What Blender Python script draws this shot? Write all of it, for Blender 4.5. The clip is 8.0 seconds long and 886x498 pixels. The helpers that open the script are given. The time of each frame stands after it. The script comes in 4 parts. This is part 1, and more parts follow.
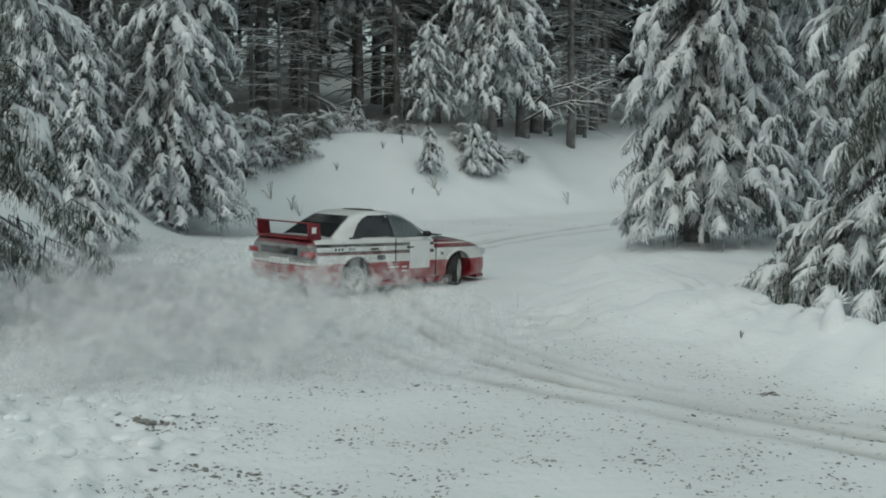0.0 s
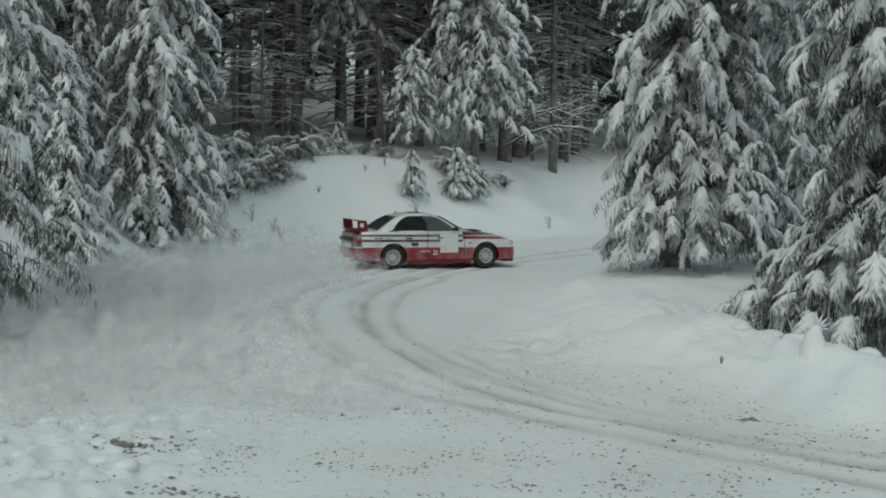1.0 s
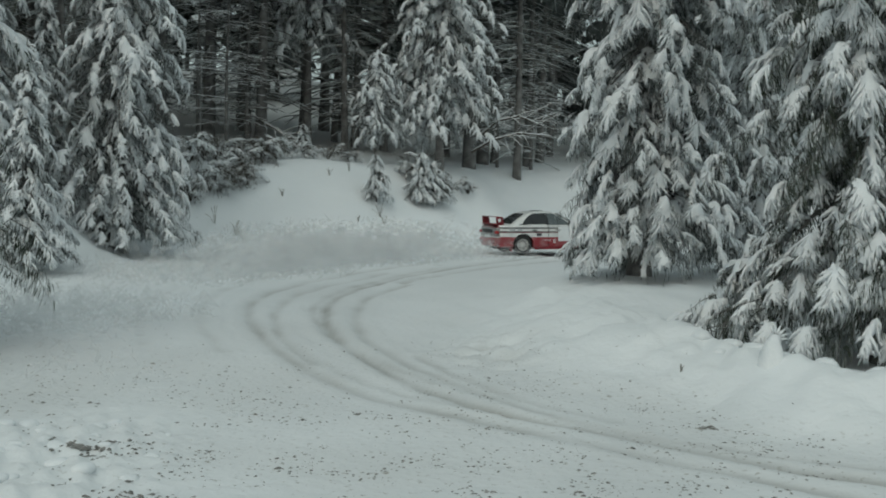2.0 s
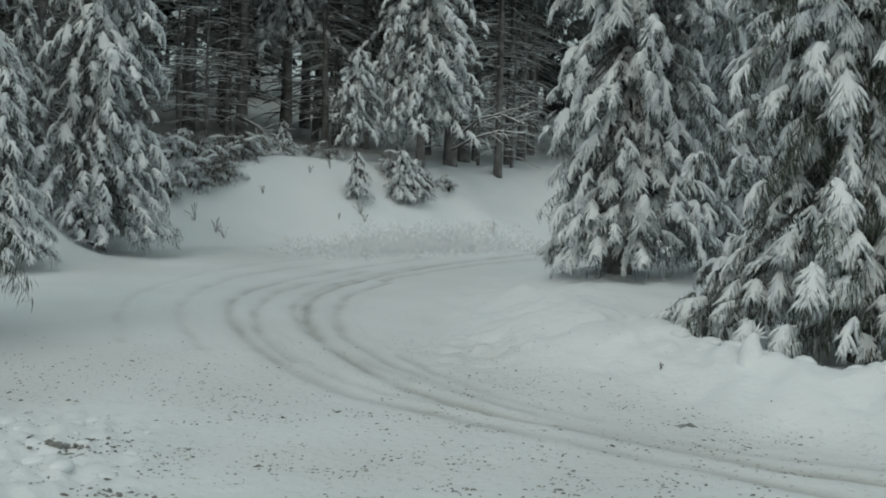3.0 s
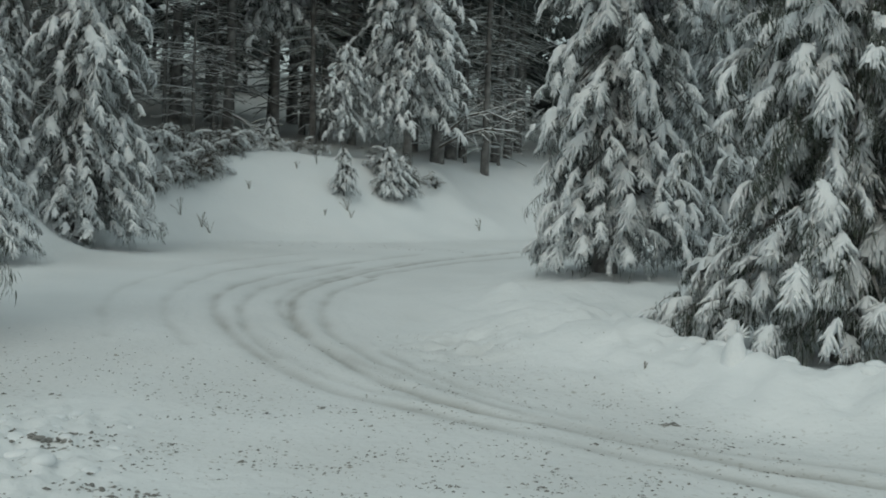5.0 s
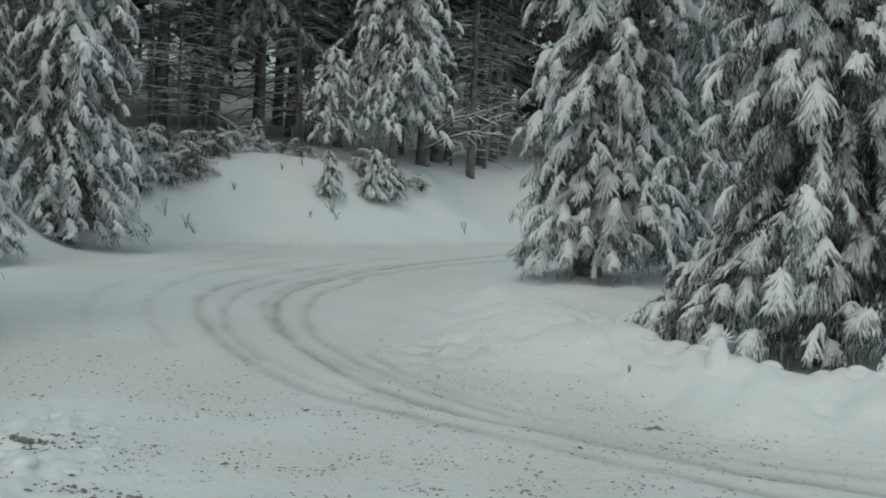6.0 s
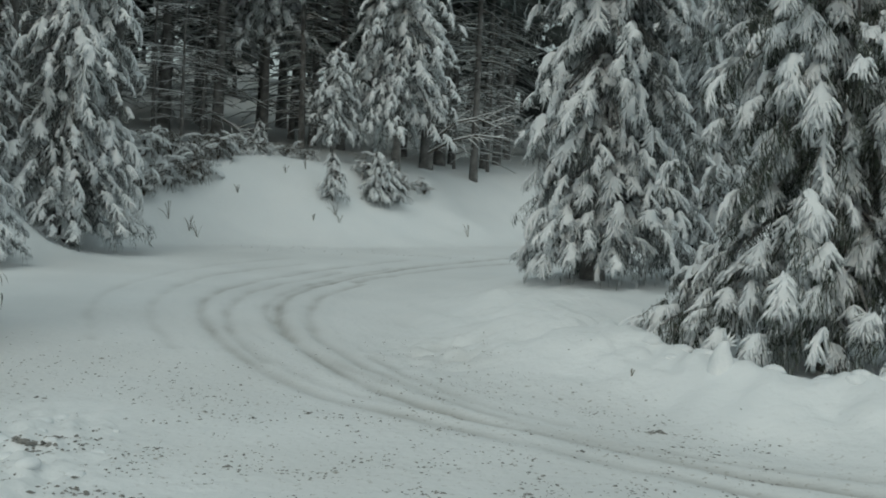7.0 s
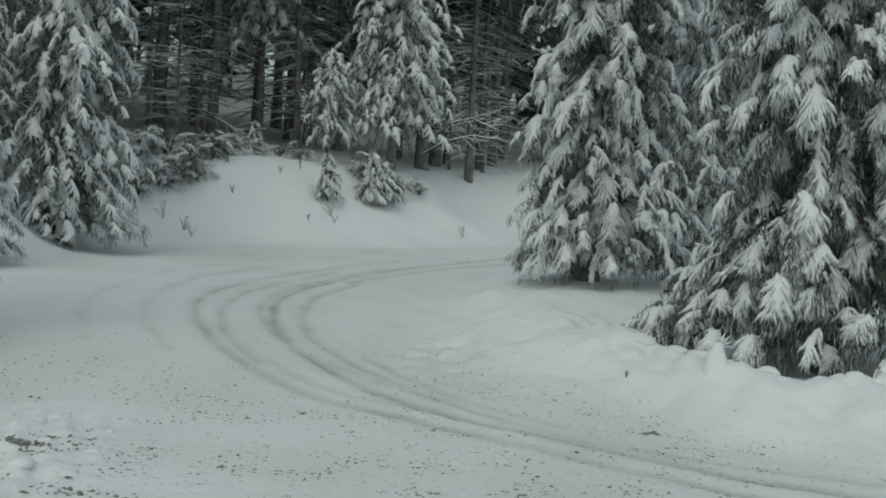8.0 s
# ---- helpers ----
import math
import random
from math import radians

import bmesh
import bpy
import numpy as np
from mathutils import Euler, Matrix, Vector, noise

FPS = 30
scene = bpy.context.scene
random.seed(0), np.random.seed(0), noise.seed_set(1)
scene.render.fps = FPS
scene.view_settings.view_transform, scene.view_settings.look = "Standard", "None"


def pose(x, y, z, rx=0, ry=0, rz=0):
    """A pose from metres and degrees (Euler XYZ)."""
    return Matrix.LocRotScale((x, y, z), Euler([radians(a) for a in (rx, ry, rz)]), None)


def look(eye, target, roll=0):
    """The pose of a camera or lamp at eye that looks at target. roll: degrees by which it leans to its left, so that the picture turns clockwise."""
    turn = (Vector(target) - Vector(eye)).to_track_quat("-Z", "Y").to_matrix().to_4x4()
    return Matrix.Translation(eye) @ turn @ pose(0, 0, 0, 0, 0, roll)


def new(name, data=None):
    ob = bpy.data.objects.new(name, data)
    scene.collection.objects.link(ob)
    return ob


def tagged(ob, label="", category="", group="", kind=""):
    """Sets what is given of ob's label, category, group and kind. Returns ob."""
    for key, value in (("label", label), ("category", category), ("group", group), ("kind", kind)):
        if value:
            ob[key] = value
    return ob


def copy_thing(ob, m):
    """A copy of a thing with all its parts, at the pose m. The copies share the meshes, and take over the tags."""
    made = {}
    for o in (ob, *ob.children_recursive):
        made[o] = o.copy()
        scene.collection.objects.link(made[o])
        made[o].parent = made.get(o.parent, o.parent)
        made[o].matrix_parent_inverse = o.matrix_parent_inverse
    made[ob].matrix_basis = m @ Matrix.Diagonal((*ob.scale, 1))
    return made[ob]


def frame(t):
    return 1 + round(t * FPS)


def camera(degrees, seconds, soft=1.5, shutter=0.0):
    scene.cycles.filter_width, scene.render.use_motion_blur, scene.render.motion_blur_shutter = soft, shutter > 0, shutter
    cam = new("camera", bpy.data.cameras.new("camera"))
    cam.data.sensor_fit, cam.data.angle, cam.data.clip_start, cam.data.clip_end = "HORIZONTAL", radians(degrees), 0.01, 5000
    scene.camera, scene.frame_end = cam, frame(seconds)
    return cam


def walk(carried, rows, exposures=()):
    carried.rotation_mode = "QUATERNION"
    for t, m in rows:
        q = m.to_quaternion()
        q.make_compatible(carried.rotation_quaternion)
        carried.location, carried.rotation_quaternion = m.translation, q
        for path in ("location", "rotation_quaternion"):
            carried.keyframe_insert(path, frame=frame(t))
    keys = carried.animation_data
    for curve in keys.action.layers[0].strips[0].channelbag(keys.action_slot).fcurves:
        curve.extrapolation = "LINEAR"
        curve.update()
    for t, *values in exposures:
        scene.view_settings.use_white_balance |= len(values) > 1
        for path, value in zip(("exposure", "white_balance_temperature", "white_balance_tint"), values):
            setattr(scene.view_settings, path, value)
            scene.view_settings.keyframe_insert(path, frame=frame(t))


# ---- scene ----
# ---- camera: a man's height on a snow bank beside the road, turned by hand ----
cam = camera(42.8, 8.0, soft=1.9)
EYE = 2.47
TURNS = [
    (0.0, 84.90, -0.39, 0.00), (0.5, 85.68, -0.46, 0.24), (1.0, 86.09, -0.92, -0.89),
    (1.5, 86.42, -1.22, -1.67), (2.0, 86.42, -1.84, -2.70), (3.5, 86.23, -2.06, -3.80),
    (4.0, 86.13, -2.23, -3.94), (5.5, 86.30, -2.95, -4.60), (6.0, 86.40, -3.09, -5.06),
    (6.5, 86.53, -3.13, -5.28), (7.0, 86.55, -3.22, -4.90), (7.5, 86.58, -3.34, -4.94),
    (8.0, 86.60, -3.40, -5.15),
]
walk(cam, [(t, pose(0, 0, EYE, rx, ry, rz)) for t, rx, ry, rz in TURNS], [(0.0, 0.03), (1.5, -0.07), (8.0, -0.12)])

# ---- light: an overcast winter day ----
world = bpy.data.worlds.new("overcast_sky")
scene.world = world
world.use_nodes = True
wn = world.node_tree.nodes
wl = world.node_tree.links
sky = wn.new("ShaderNodeTexSky")
sky.sky_type = 'NISHITA'
sky.sun_disc = False
sky.sun_elevation = radians(35)
sky.sun_rotation = radians(200)
sky.air_density = 1.0
sky.dust_density = 6.0
grey = wn.new("ShaderNodeMixRGB")
grey.inputs[0].default_value = 0.75
grey.inputs[2].default_value = (5.5, 6.7, 6.6, 1)
wl.new(sky.outputs[0], grey.inputs[1])
wl.new(grey.outputs[0], wn["Background"].inputs[0])
wn["Background"].inputs[1].default_value = 0.08

sun = new("sun", bpy.data.lights.new("sun", 'SUN'))
sun.data.energy = 0.6
sun.data.angle = radians(40)
sun.data.color = (0.90, 1.0, 0.94)
sun.matrix_basis = look((0, 0, 30), (6, 12, 0))


# ---- materials ----
def material(name, rough=0.7, metal=0.0):
    m = bpy.data.materials.new(name)
    m.use_nodes = True
    b = m.node_tree.nodes["Principled BSDF"]
    b.inputs["Roughness"].default_value = rough
    b.inputs["Metallic"].default_value = metal
    return m, m.node_tree.nodes, m.node_tree.links, b


def mottled(name, c1, c2, scale=5.0, fine=60.0, rough=0.7, metal=0.0, bump=0.3, depth=0.01, spec=0.3):
    """Two colours mixed by a coarse and a fine noise, with a fine relief."""
    m, n, l, b = material(name, rough, metal)
    b.inputs["Specular IOR Level"].default_value = spec
    co = n.new("ShaderNodeTexCoord")
    a = n.new("ShaderNodeTexNoise")
    a.inputs["Scale"].default_value = scale
    a.inputs["Detail"].default_value = 6
    f = n.new("ShaderNodeTexNoise")
    f.inputs["Scale"].default_value = fine
    f.inputs["Detail"].default_value = 3
    l.new(co.outputs["Object"], a.inputs["Vector"])
    l.new(co.outputs["Object"], f.inputs["Vector"])
    add = n.new("ShaderNodeMath")
    add.operation = 'MULTIPLY_ADD'
    add.inputs[1].default_value = 0.4
    l.new(f.outputs[0], add.inputs[0])
    l.new(a.outputs[0], add.inputs[2])
    ramp = n.new("ShaderNodeValToRGB")
    ramp.color_ramp.elements[0].position = 0.5
    ramp.color_ramp.elements[0].color = (*c1, 1)
    ramp.color_ramp.elements[1].position = 0.9
    ramp.color_ramp.elements[1].color = (*c2, 1)
    l.new(add.outputs[0], ramp.inputs[0])
    l.new(ramp.outputs[0], b.inputs["Base Color"])
    if bump:
        bp = n.new("ShaderNodeBump")
        bp.inputs["Strength"].default_value = bump
        bp.inputs["Distance"].default_value = depth
        l.new(add.outputs[0], bp.inputs["Height"])
        l.new(bp.outputs[0], b.inputs["Normal"])
    return m


M_TREESNOW = mottled("snow_on_branches", (0.72, 0.75, 0.77), (0.84, 0.86, 0.87), 3, 40, 0.75, bump=0.5, depth=0.02, spec=0.2)
M_FROST = mottled("hoar_frost", (0.30, 0.33, 0.33), (0.60, 0.63, 0.63), 6, 50, 0.75, bump=0.3, depth=0.02, spec=0.2)
M_NEEDLE = mottled("spruce_needles", (0.030, 0.039, 0.030), (0.085, 0.100, 0.076), 4, 50, 0.7, bump=0.4, depth=0.02, spec=0.2)
M_FROSTED = mottled("frosted_needles", (0.042, 0.050, 0.046), (0.125, 0.140, 0.135), 6, 50, 0.75, bump=0.4, depth=0.02, spec=0.2)
M_BARK = mottled("spruce_bark", (0.085, 0.082, 0.078), (0.25, 0.245, 0.238), 3, 30, 0.85, bump=0.8, depth=0.03, spec=0.2)
M_TWIG = mottled("dry_twig", (0.05, 0.042, 0.034), (0.12, 0.10, 0.08), 8, 60, 0.85, bump=0.3, spec=0.2)
M_GRIT = mottled("dark_grit", (0.11, 0.108, 0.10), (0.34, 0.335, 0.32), 8, 60, 0.9, bump=0.3, spec=0.2)
M_WEED = mottled("frosted_stalk", (0.14, 0.13, 0.11), (0.34, 0.33, 0.30), 8, 60, 0.85, bump=0.3, spec=0.2)
M_SPRAY = mottled("powder_snow", (0.74, 0.76, 0.77), (0.80, 0.81, 0.82), 3, 30, 0.9, bump=0.0, spec=0.0)
M_SPRAY.node_tree.nodes["Principled BSDF"].inputs["Alpha"].default_value = 0.14
scene.cycles.transparent_max_bounces = 128


def ground_material():
    m, n, l, b = material("packed_snow", 0.6)
    b.inputs["Specular IOR Level"].default_value = 0.25
    co = n.new("ShaderNodeTexCoord")
    wear_shade = n.new("ShaderNodeAttribute")
    wear_shade.attribute_name = "wear_shade"
    grit = n.new("ShaderNodeAttribute")
    grit.attribute_name = "grit"
    big = n.new("ShaderNodeTexNoise")
    big.inputs["Scale"].default_value = 0.7
    big.inputs["Detail"].default_value = 5
    fine = n.new("ShaderNodeTexNoise")
    fine.inputs["Scale"].default_value = 9.0
    fine.inputs["Detail"].default_value = 6
    for t in (big, fine):
        l.new(co.outputs["Object"], t.inputs["Vector"])
    clean = n.new("ShaderNodeMixRGB")
    clean.inputs[1].default_value = (0.76, 0.79, 0.81, 1)
    clean.inputs[2].default_value = (0.86, 0.88, 0.89, 1)
    l.new(big.outputs[0], clean.inputs[0])
    # grey of the packed road, and of the shade painted on the forest floor
    packed_shade = n.new("ShaderNodeMixRGB")
    packed_shade.inputs[2].default_value = (0.38, 0.38, 0.365, 1)
    l.new(clean.outputs[0], packed_shade.inputs[1])
    l.new(wear_shade.outputs["Fac"], packed_shade.inputs[0])
    # grains of grit and needles trodden into the surface; they also darken the shaded forest floor
    speck = n.new("ShaderNodeTexNoise")
    speck.inputs["Scale"].default_value = 14.0
    speck.inputs["Detail"].default_value = 4
    l.new(co.outputs["Object"], speck.inputs["Vector"])
    cut = n.new("ShaderNodeMapRange")
    cut.inputs["From Min"].default_value = 0.61
    cut.inputs["From Max"].default_value = 0.75
    l.new(speck.outputs[0], cut.inputs["Value"])
    mul = n.new("ShaderNodeMath")
    mul.operation = 'MULTIPLY'
    l.new(cut.outputs[0], mul.inputs[0])
    l.new(grit.outputs["Fac"], mul.inputs[1])
    sand = n.new("ShaderNodeMath")
    sand.operation = 'MULTIPLY_ADD'
    sand.inputs[1].default_value = 0.10
    l.new(grit.outputs["Fac"], sand.inputs[0])
    l.new(mul.outputs[0], sand.inputs[2])
    dirty = n.new("ShaderNodeMixRGB")
    dirty.inputs[2].default_value = (0.30, 0.285, 0.25, 1)
    l.new(sand.outputs[0], dirty.inputs[0])
    l.new(packed_shade.outputs[0], dirty.inputs[1])
    l.new(dirty.outputs[0], b.inputs["Base Color"])
    bp = n.new("ShaderNodeBump")
    bp.inputs["Strength"].default_value = 0.4
    bp.inputs["Distance"].default_value = 0.05
    l.new(fine.outputs[0], bp.inputs["Height"])
    l.new(bp.outputs[0], b.inputs["Normal"])
    return m


M_GROUND = ground_material()

# ---- ground: road bend, banks and forest floor in one sheet ----
BANK = [(-4.2, -60), (-4.6, 3), (-5.4, 11), (-6.1, 15.8), (-7.3, 21.4), (-7.8, 27.4), (-6.6, 32), (-5.2, 34.6), (-2, 36.9), (0.9, 38.4), (6.5, 44), (14, 50), (60, 74)]
MOUND = [(30, 4.5), (8, 8.2), (4.2, 10.4), (2.9, 12.25), (1.56, 14.2), (0.8, 17.8), (1.4, 23.9), (3.9, 30.0), (7.8, 36.8), (13, 42.0), (60, 68)]
CREST = [(30, 9.5), (9, 11.6), (7.2, 12.0), (6.3, 12.0), (5.4, 11.9), (4.5, 12.7), (3.8, 14.7), (3.3, 17.5), (3.2, 20.0), (3.6, 23.5), (6.0, 29)]
RUTS = [
    ([(9, 6.6), (4.52, 9.14), (3.35, 9.95), (2.11, 11.11), (1.19, 11.97), (0.23, 13.64), (-0.68, 17.0), (-1.06, 20.1), (-0.86, 23.5), (0.64, 28.3), (2.69, 32.7), (7, 40)], 1.0),
    ([(4.9, 9.5), (2.75, 10.75), (1.52, 12.17), (0.65, 13.92), (0.09, 15.57), (-0.46, 18.35), (-0.4, 22.5), (0.5, 26.0)], 0.6),
    ([(4, 8.6), (0.69, 11.75), (-0.29, 12.82), (-1.25, 15.0), (-2.04, 17.9), (-2.5, 20.9), (-2.2, 24.2), (-0.6, 29), (2.0, 34.5)], 0.7),
    ([(-0.9, 14.6), (-1.6, 17.2), (-1.95, 20.5), (-1.6, 24.0), (0.0, 28.8)], 0.5),
    ([(-2.2, 15.5), (-3.0, 18.5), (-3.4, 22), (-2.9, 26.5), (-1, 31)], 0.35),
    ([(0.6, 13.4), (-0.15, 15.2), (-0.85, 17.6), (-1.3, 20.3), (-1.1, 23.3), (-0.2, 26.6), (1.4, 31.0)], 0.55),
    ([(2.4, 11.6), (1.6, 12.5), (0.95, 13.9), (0.5, 15.4)], 0.45),
    ([(1.9, 11.4), (0.4, 12.5), (-0.6, 14.2), (-1.4, 16.6)], 0.35),
    ([(0.3, 26.2), (1.6, 29.2), (3.4, 32.4), (6, 36)], 0.8),
    ([(-3.4, 16.0), (-4.2, 19.5), (-4.4, 23), (-3.6, 28), (-1.5, 33)], 0.25),
]


def smooth(v):
    v = np.clip(v, 0, 1)
    return v * v * (3 - 2 * v)


def rounded(line):
    """A Catmull-Rom line through the points."""
    p = np.array(line, float)
    q = np.vstack([2 * p[0] - p[1], p, 2 * p[-1] - p[-2]])
    out = []
    for i in range(len(p) - 1):
        a, b, c, d = q[i:i + 4]
        for t in np.linspace(0, 1, 5, endpoint=False):
            out.append(0.5 * (2 * b + (c - a) * t + (2 * a - 5 * b + 4 * c - d) * t ** 2 + (3 * b - a - 3 * c + d) * t ** 3))
    return np.array(out + [p[-1]])


def off_line(x, y, line, signed=True):
    """The distance from a line; with signed, positive on the line's left hand."""
    best = np.full(x.shape, 1e9)
    side, lead = np.ones(x.shape), np.zeros(x.shape)
    for (ax, ay), (bx, by) in zip(line[:-1], line[1:]):
        dx, dy = bx - ax, by - ay
        t = np.clip(((x - ax) * dx + (y - ay) * dy) / (dx * dx + dy * dy), 0, 1)
        d = np.hypot(x - ax - t * dx, y - ay - t * dy)
        cross = (dx * (y - ay) - dy * (x - ax)) / math.hypot(dx, dy)
        near = (d < best - 1e-9) | ((d < best + 1e-9) & (np.abs(cross) > lead))
        best = np.where(near, d, best)
        if signed:
            side = np.where(near, np.sign(cross), side)
            lead = np.where(near, np.abs(cross), lead)
    return best * side


def waves(x, y, size, seed):
    """A cheap smooth noise: a sum of sines turned at random."""
    r = np.random.RandomState(seed)
    out = np.zeros(x.shape)
    for k in range(7):
        a, ph, s = r.uniform(0, 6.28), r.uniform(0, 6.28), size * r.uniform(0.6, 1.6)
        out += np.sin((x * np.cos(a) + y * np.sin(a)) * 6.28 / s + ph)
    return out / 7


BANK_L, MOUND_L, CREST_L = rounded(BANK), rounded(MOUND), rounded(CREST)
RUT_L = [(rounded(r), s) for r, s in RUTS]


def surface(x, y):
    """Height, wear and grit of the ground at x, y (arrays). Both masks also hold the forest floor's shade."""
    out = off_line(x, y, BANK_L)
    back = smooth((y - 29) / 9)
    top = 1.35 + 1.65 * back
    wide = 2.2 + 3.8 * back
    z = top * smooth(out / wide + 0.04 * waves(x, y, 3.0, 4)) + np.where(out > wide, np.minimum(0.145 * (out - wide), 9), 0)
    ins = off_line(x, y, MOUND_L) * -1
    near = smooth((21 - y) / 5)
    z = z + 0.55 * smooth(ins / (3.6 - 1.3 * near) + 0.08 * waves(x, y, 2.0, 5)) + 0.05 * smooth(ins / 0.6) * waves(x, y, 0.9, 6)
    # a lumpy crest, and the sheltered well under the spruces behind it
    behind = off_line(x, y, CREST_L) * -1
    z = z + near * smooth((x - 2.5) / 1.2) * (np.exp(-(behind / 0.35) ** 2) * (0.02 + 0.10 * waves(x, y, 0.8, 61) + 0.05 * waves(x, y, 0.4, 62)) - 0.42 * smooth((behind - 0.15) / 0.9))
    off = smooth(np.maximum(out, ins) / 1.5)
    z = z + (0.02 + 0.06 * off) * waves(x, y, 2.6, 1) + (0.008 + 0.02 * off) * waves(x, y, 0.7, 2)
    z = z + (0.010 + 0.012 * off) * waves(x, y, 0.32, 21) * (0.5 + waves(x, y, 2.0, 22)) + 0.006 * waves(x, y, 0.17, 23)
    # lumps along the foot of the far bank and of the trees
    foot = np.exp(-((out + 0.2) / 0.5) ** 2) * smooth((y - 30) / 6)
    z = z + foot * (0.05 + 0.06 * waves(x, y, 0.5, 24))
    edge = np.exp(-((ins - 2.6) / 1.1) ** 2)
    z = z + edge * (0.07 * waves(x, y, 0.75, 25) + 0.05 * waves(x, y, 0.35, 26))
    z = z + 0.7 * np.exp(-((x + 8.3) / 1.2) ** 2 - ((y - 28.9) / 1.7) ** 2)
    # a hummock and a churned patch inside the bend
    z = z + 0.26 * np.exp(-((x - 2.85) / 0.3) ** 2 - ((y - 20.6) / 0.5) ** 2)
    churn = np.exp(-((x - 1.5) / 0.75) ** 2 - ((y - 15.8) / 1.3) ** 2)
    z = z + churn * (0.15 * waves(x, y, 0.5, 27) + 0.09 * waves(x, y, 0.24, 28))
    slope = np.exp(-((ins - 1.3) / 0.9) ** 2) * near * smooth((x - 1.5) / 1.5)
    z = z + slope * (0.13 * waves(x, y, 1.5, 63) + 0.05 * waves(x, y, 0.6, 64))
    # trampled lumps at the near verge
    verge = smooth((-1.2 - x) / 1.5) * smooth((12.5 - y) / 3)
    z = z + verge * (0.10 + 0.09 * waves(x, y, 0.55, 8) + 0.06 * waves(x, y, 0.25, 9))
    wear_shade = np.zeros(x.shape)
    wx, wy = x + 0.05 * waves(x, y, 1.6, 41) + 0.03 * waves(x, y, 0.6, 42), y + 0.08 * waves(x, y, 1.9, 43)
    for line, s in RUT_L:
        d = np.abs(off_line(wx, wy, line, False))
        s = s * np.clip(0.8 + 0.5 * waves(x, y, 2.4, 44) + 0.35 * waves(x, y, 0.8, 45), 0.15, 1.4)
        groove = np.exp(-(d / 0.09) ** 2)
        z = z - 0.045 * s * groove + 0.02 * s * np.exp(-((d - 0.26) / 0.1) ** 2)
        wear_shade = np.maximum(wear_shade, s * (groove * (0.85 + 0.5 * waves(x, y, 1.7, 11)) + 0.22 * np.exp(-(d / 0.34) ** 2)))
    road = (1 - smooth(out / 0.8 + 0.5)) * (1 - smooth(ins / 1.2))
    wear_shade = np.clip(0.75 * wear_shade + 0.16 * road * (0.6 + 0.8 * waves(x, y, 3.5, 12)), 0, 1)
    wear_shade = np.clip(wear_shade + 0.35 * churn * (0.4 + waves(x, y, 0.6, 29)), 0, 1)
    grit = np.clip((1 - smooth((y - 10) / 9)) * (0.75 + waves(x, y, 2.2, 13)) * (1 - 0.8 * smooth(ins / 1.5)) * (1 - 0.7 * verge), 0, 1)
    # shade under the canopy, put into both colour masks behind the bank
    woods_shade = smooth((out - wide - 0.5) / 4) * smooth((y - 30) / 8)
    grit = np.maximum(grit, woods_shade * np.clip(0.75 + 0.5 * waves(x, y, 2.5, 51), 0, 1))
    wear_shade = np.maximum(wear_shade, 0.55 * woods_shade)
    return z, wear_shade, grit


def ground_z(x, y):
    return float(surface(np.array([float(x)]), np.array([float(y)]))[0][0])


def build_ground():
    ys = np.concatenate([np.linspace(-60, 1, 14), 2 * np.exp(np.linspace(0, math.log(24), 430)), np.linspace(49, 90, 60), np.linspace(95, 160, 12)])
    s = np.concatenate([-1 - 9 * np.linspace(1, 0.02, 16) ** 2, np.linspace(-1, 1, 400), 1 + 9 * np.linspace(0.02, 1, 16) ** 2])
    half = 3.0 + 0.5 * np.clip(ys, 0, 50)
    X = s[None, :] * half[:, None]
    Y = np.repeat(ys[:, None], len(s), 1)
    z, wear_shade, grit = surface(X.ravel(), Y.ravel())
    n, m = len(ys), len(s)
    i = np.arange(n * m).reshape(n, m)
    quads = np.stack([i[:-1, :-1], i[:-1, 1:], i[1:, 1:], i[1:, :-1]], -1).reshape(-1, 4)
    me = bpy.data.meshes.new("ground")
    me.vertices.add(n * m)
    me.vertices.foreach_set("co", np.stack([X.ravel(), Y.ravel(), z], -1).ravel())
    me.loops.add(quads.size)
    me.loops.foreach_set("vertex_index", quads.ravel())
    me.polygons.add(len(quads))
    me.polygons.foreach_set("loop_start", np.arange(len(quads)) * 4)
    me.polygons.foreach_set("use_smooth", np.ones(len(quads), bool))
    for name, v in (("wear_shade", wear_shade), ("grit", grit)):
        me.attributes.new(name, 'FLOAT', 'POINT').data.foreach_set("value", v.astype(np.float32))
    me.update(calc_edges=True)
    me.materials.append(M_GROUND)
    return tagged(new("ground", me), "snow-covered ground with a rutted road bend and banks", "ground", kind="structure")


build_ground()


# ---- mesh helpers ----
def soup(name, verts, tris, mats, which=None, smooth_mats=()):
    """A mesh from triangle arrays; which gives each triangle's material slot."""
    me = bpy.data.meshes.new(name)
    verts, tris = np.asarray(verts, float), np.asarray(tris, int)
    me.vertices.add(len(verts))
    me.vertices.foreach_set("co", verts.ravel())
    me.loops.add(tris.size)
    me.loops.foreach_set("vertex_index", tris.ravel())
    me.polygons.add(len(tris))
    me.polygons.foreach_set("loop_start", np.arange(len(tris)) * 3)
    for m in mats:
        me.materials.append(m)
    if which is not None:
        me.polygons.foreach_set("material_index", np.asarray(which, np.int32))
        me.polygons.foreach_set("use_smooth", np.isin(which, smooth_mats))
    me.update(calc_edges=True)
    return me


def under(name, me, parent, label=""):
    ob = new(name, me)
    ob.parent = parent
    return tagged(ob, label)


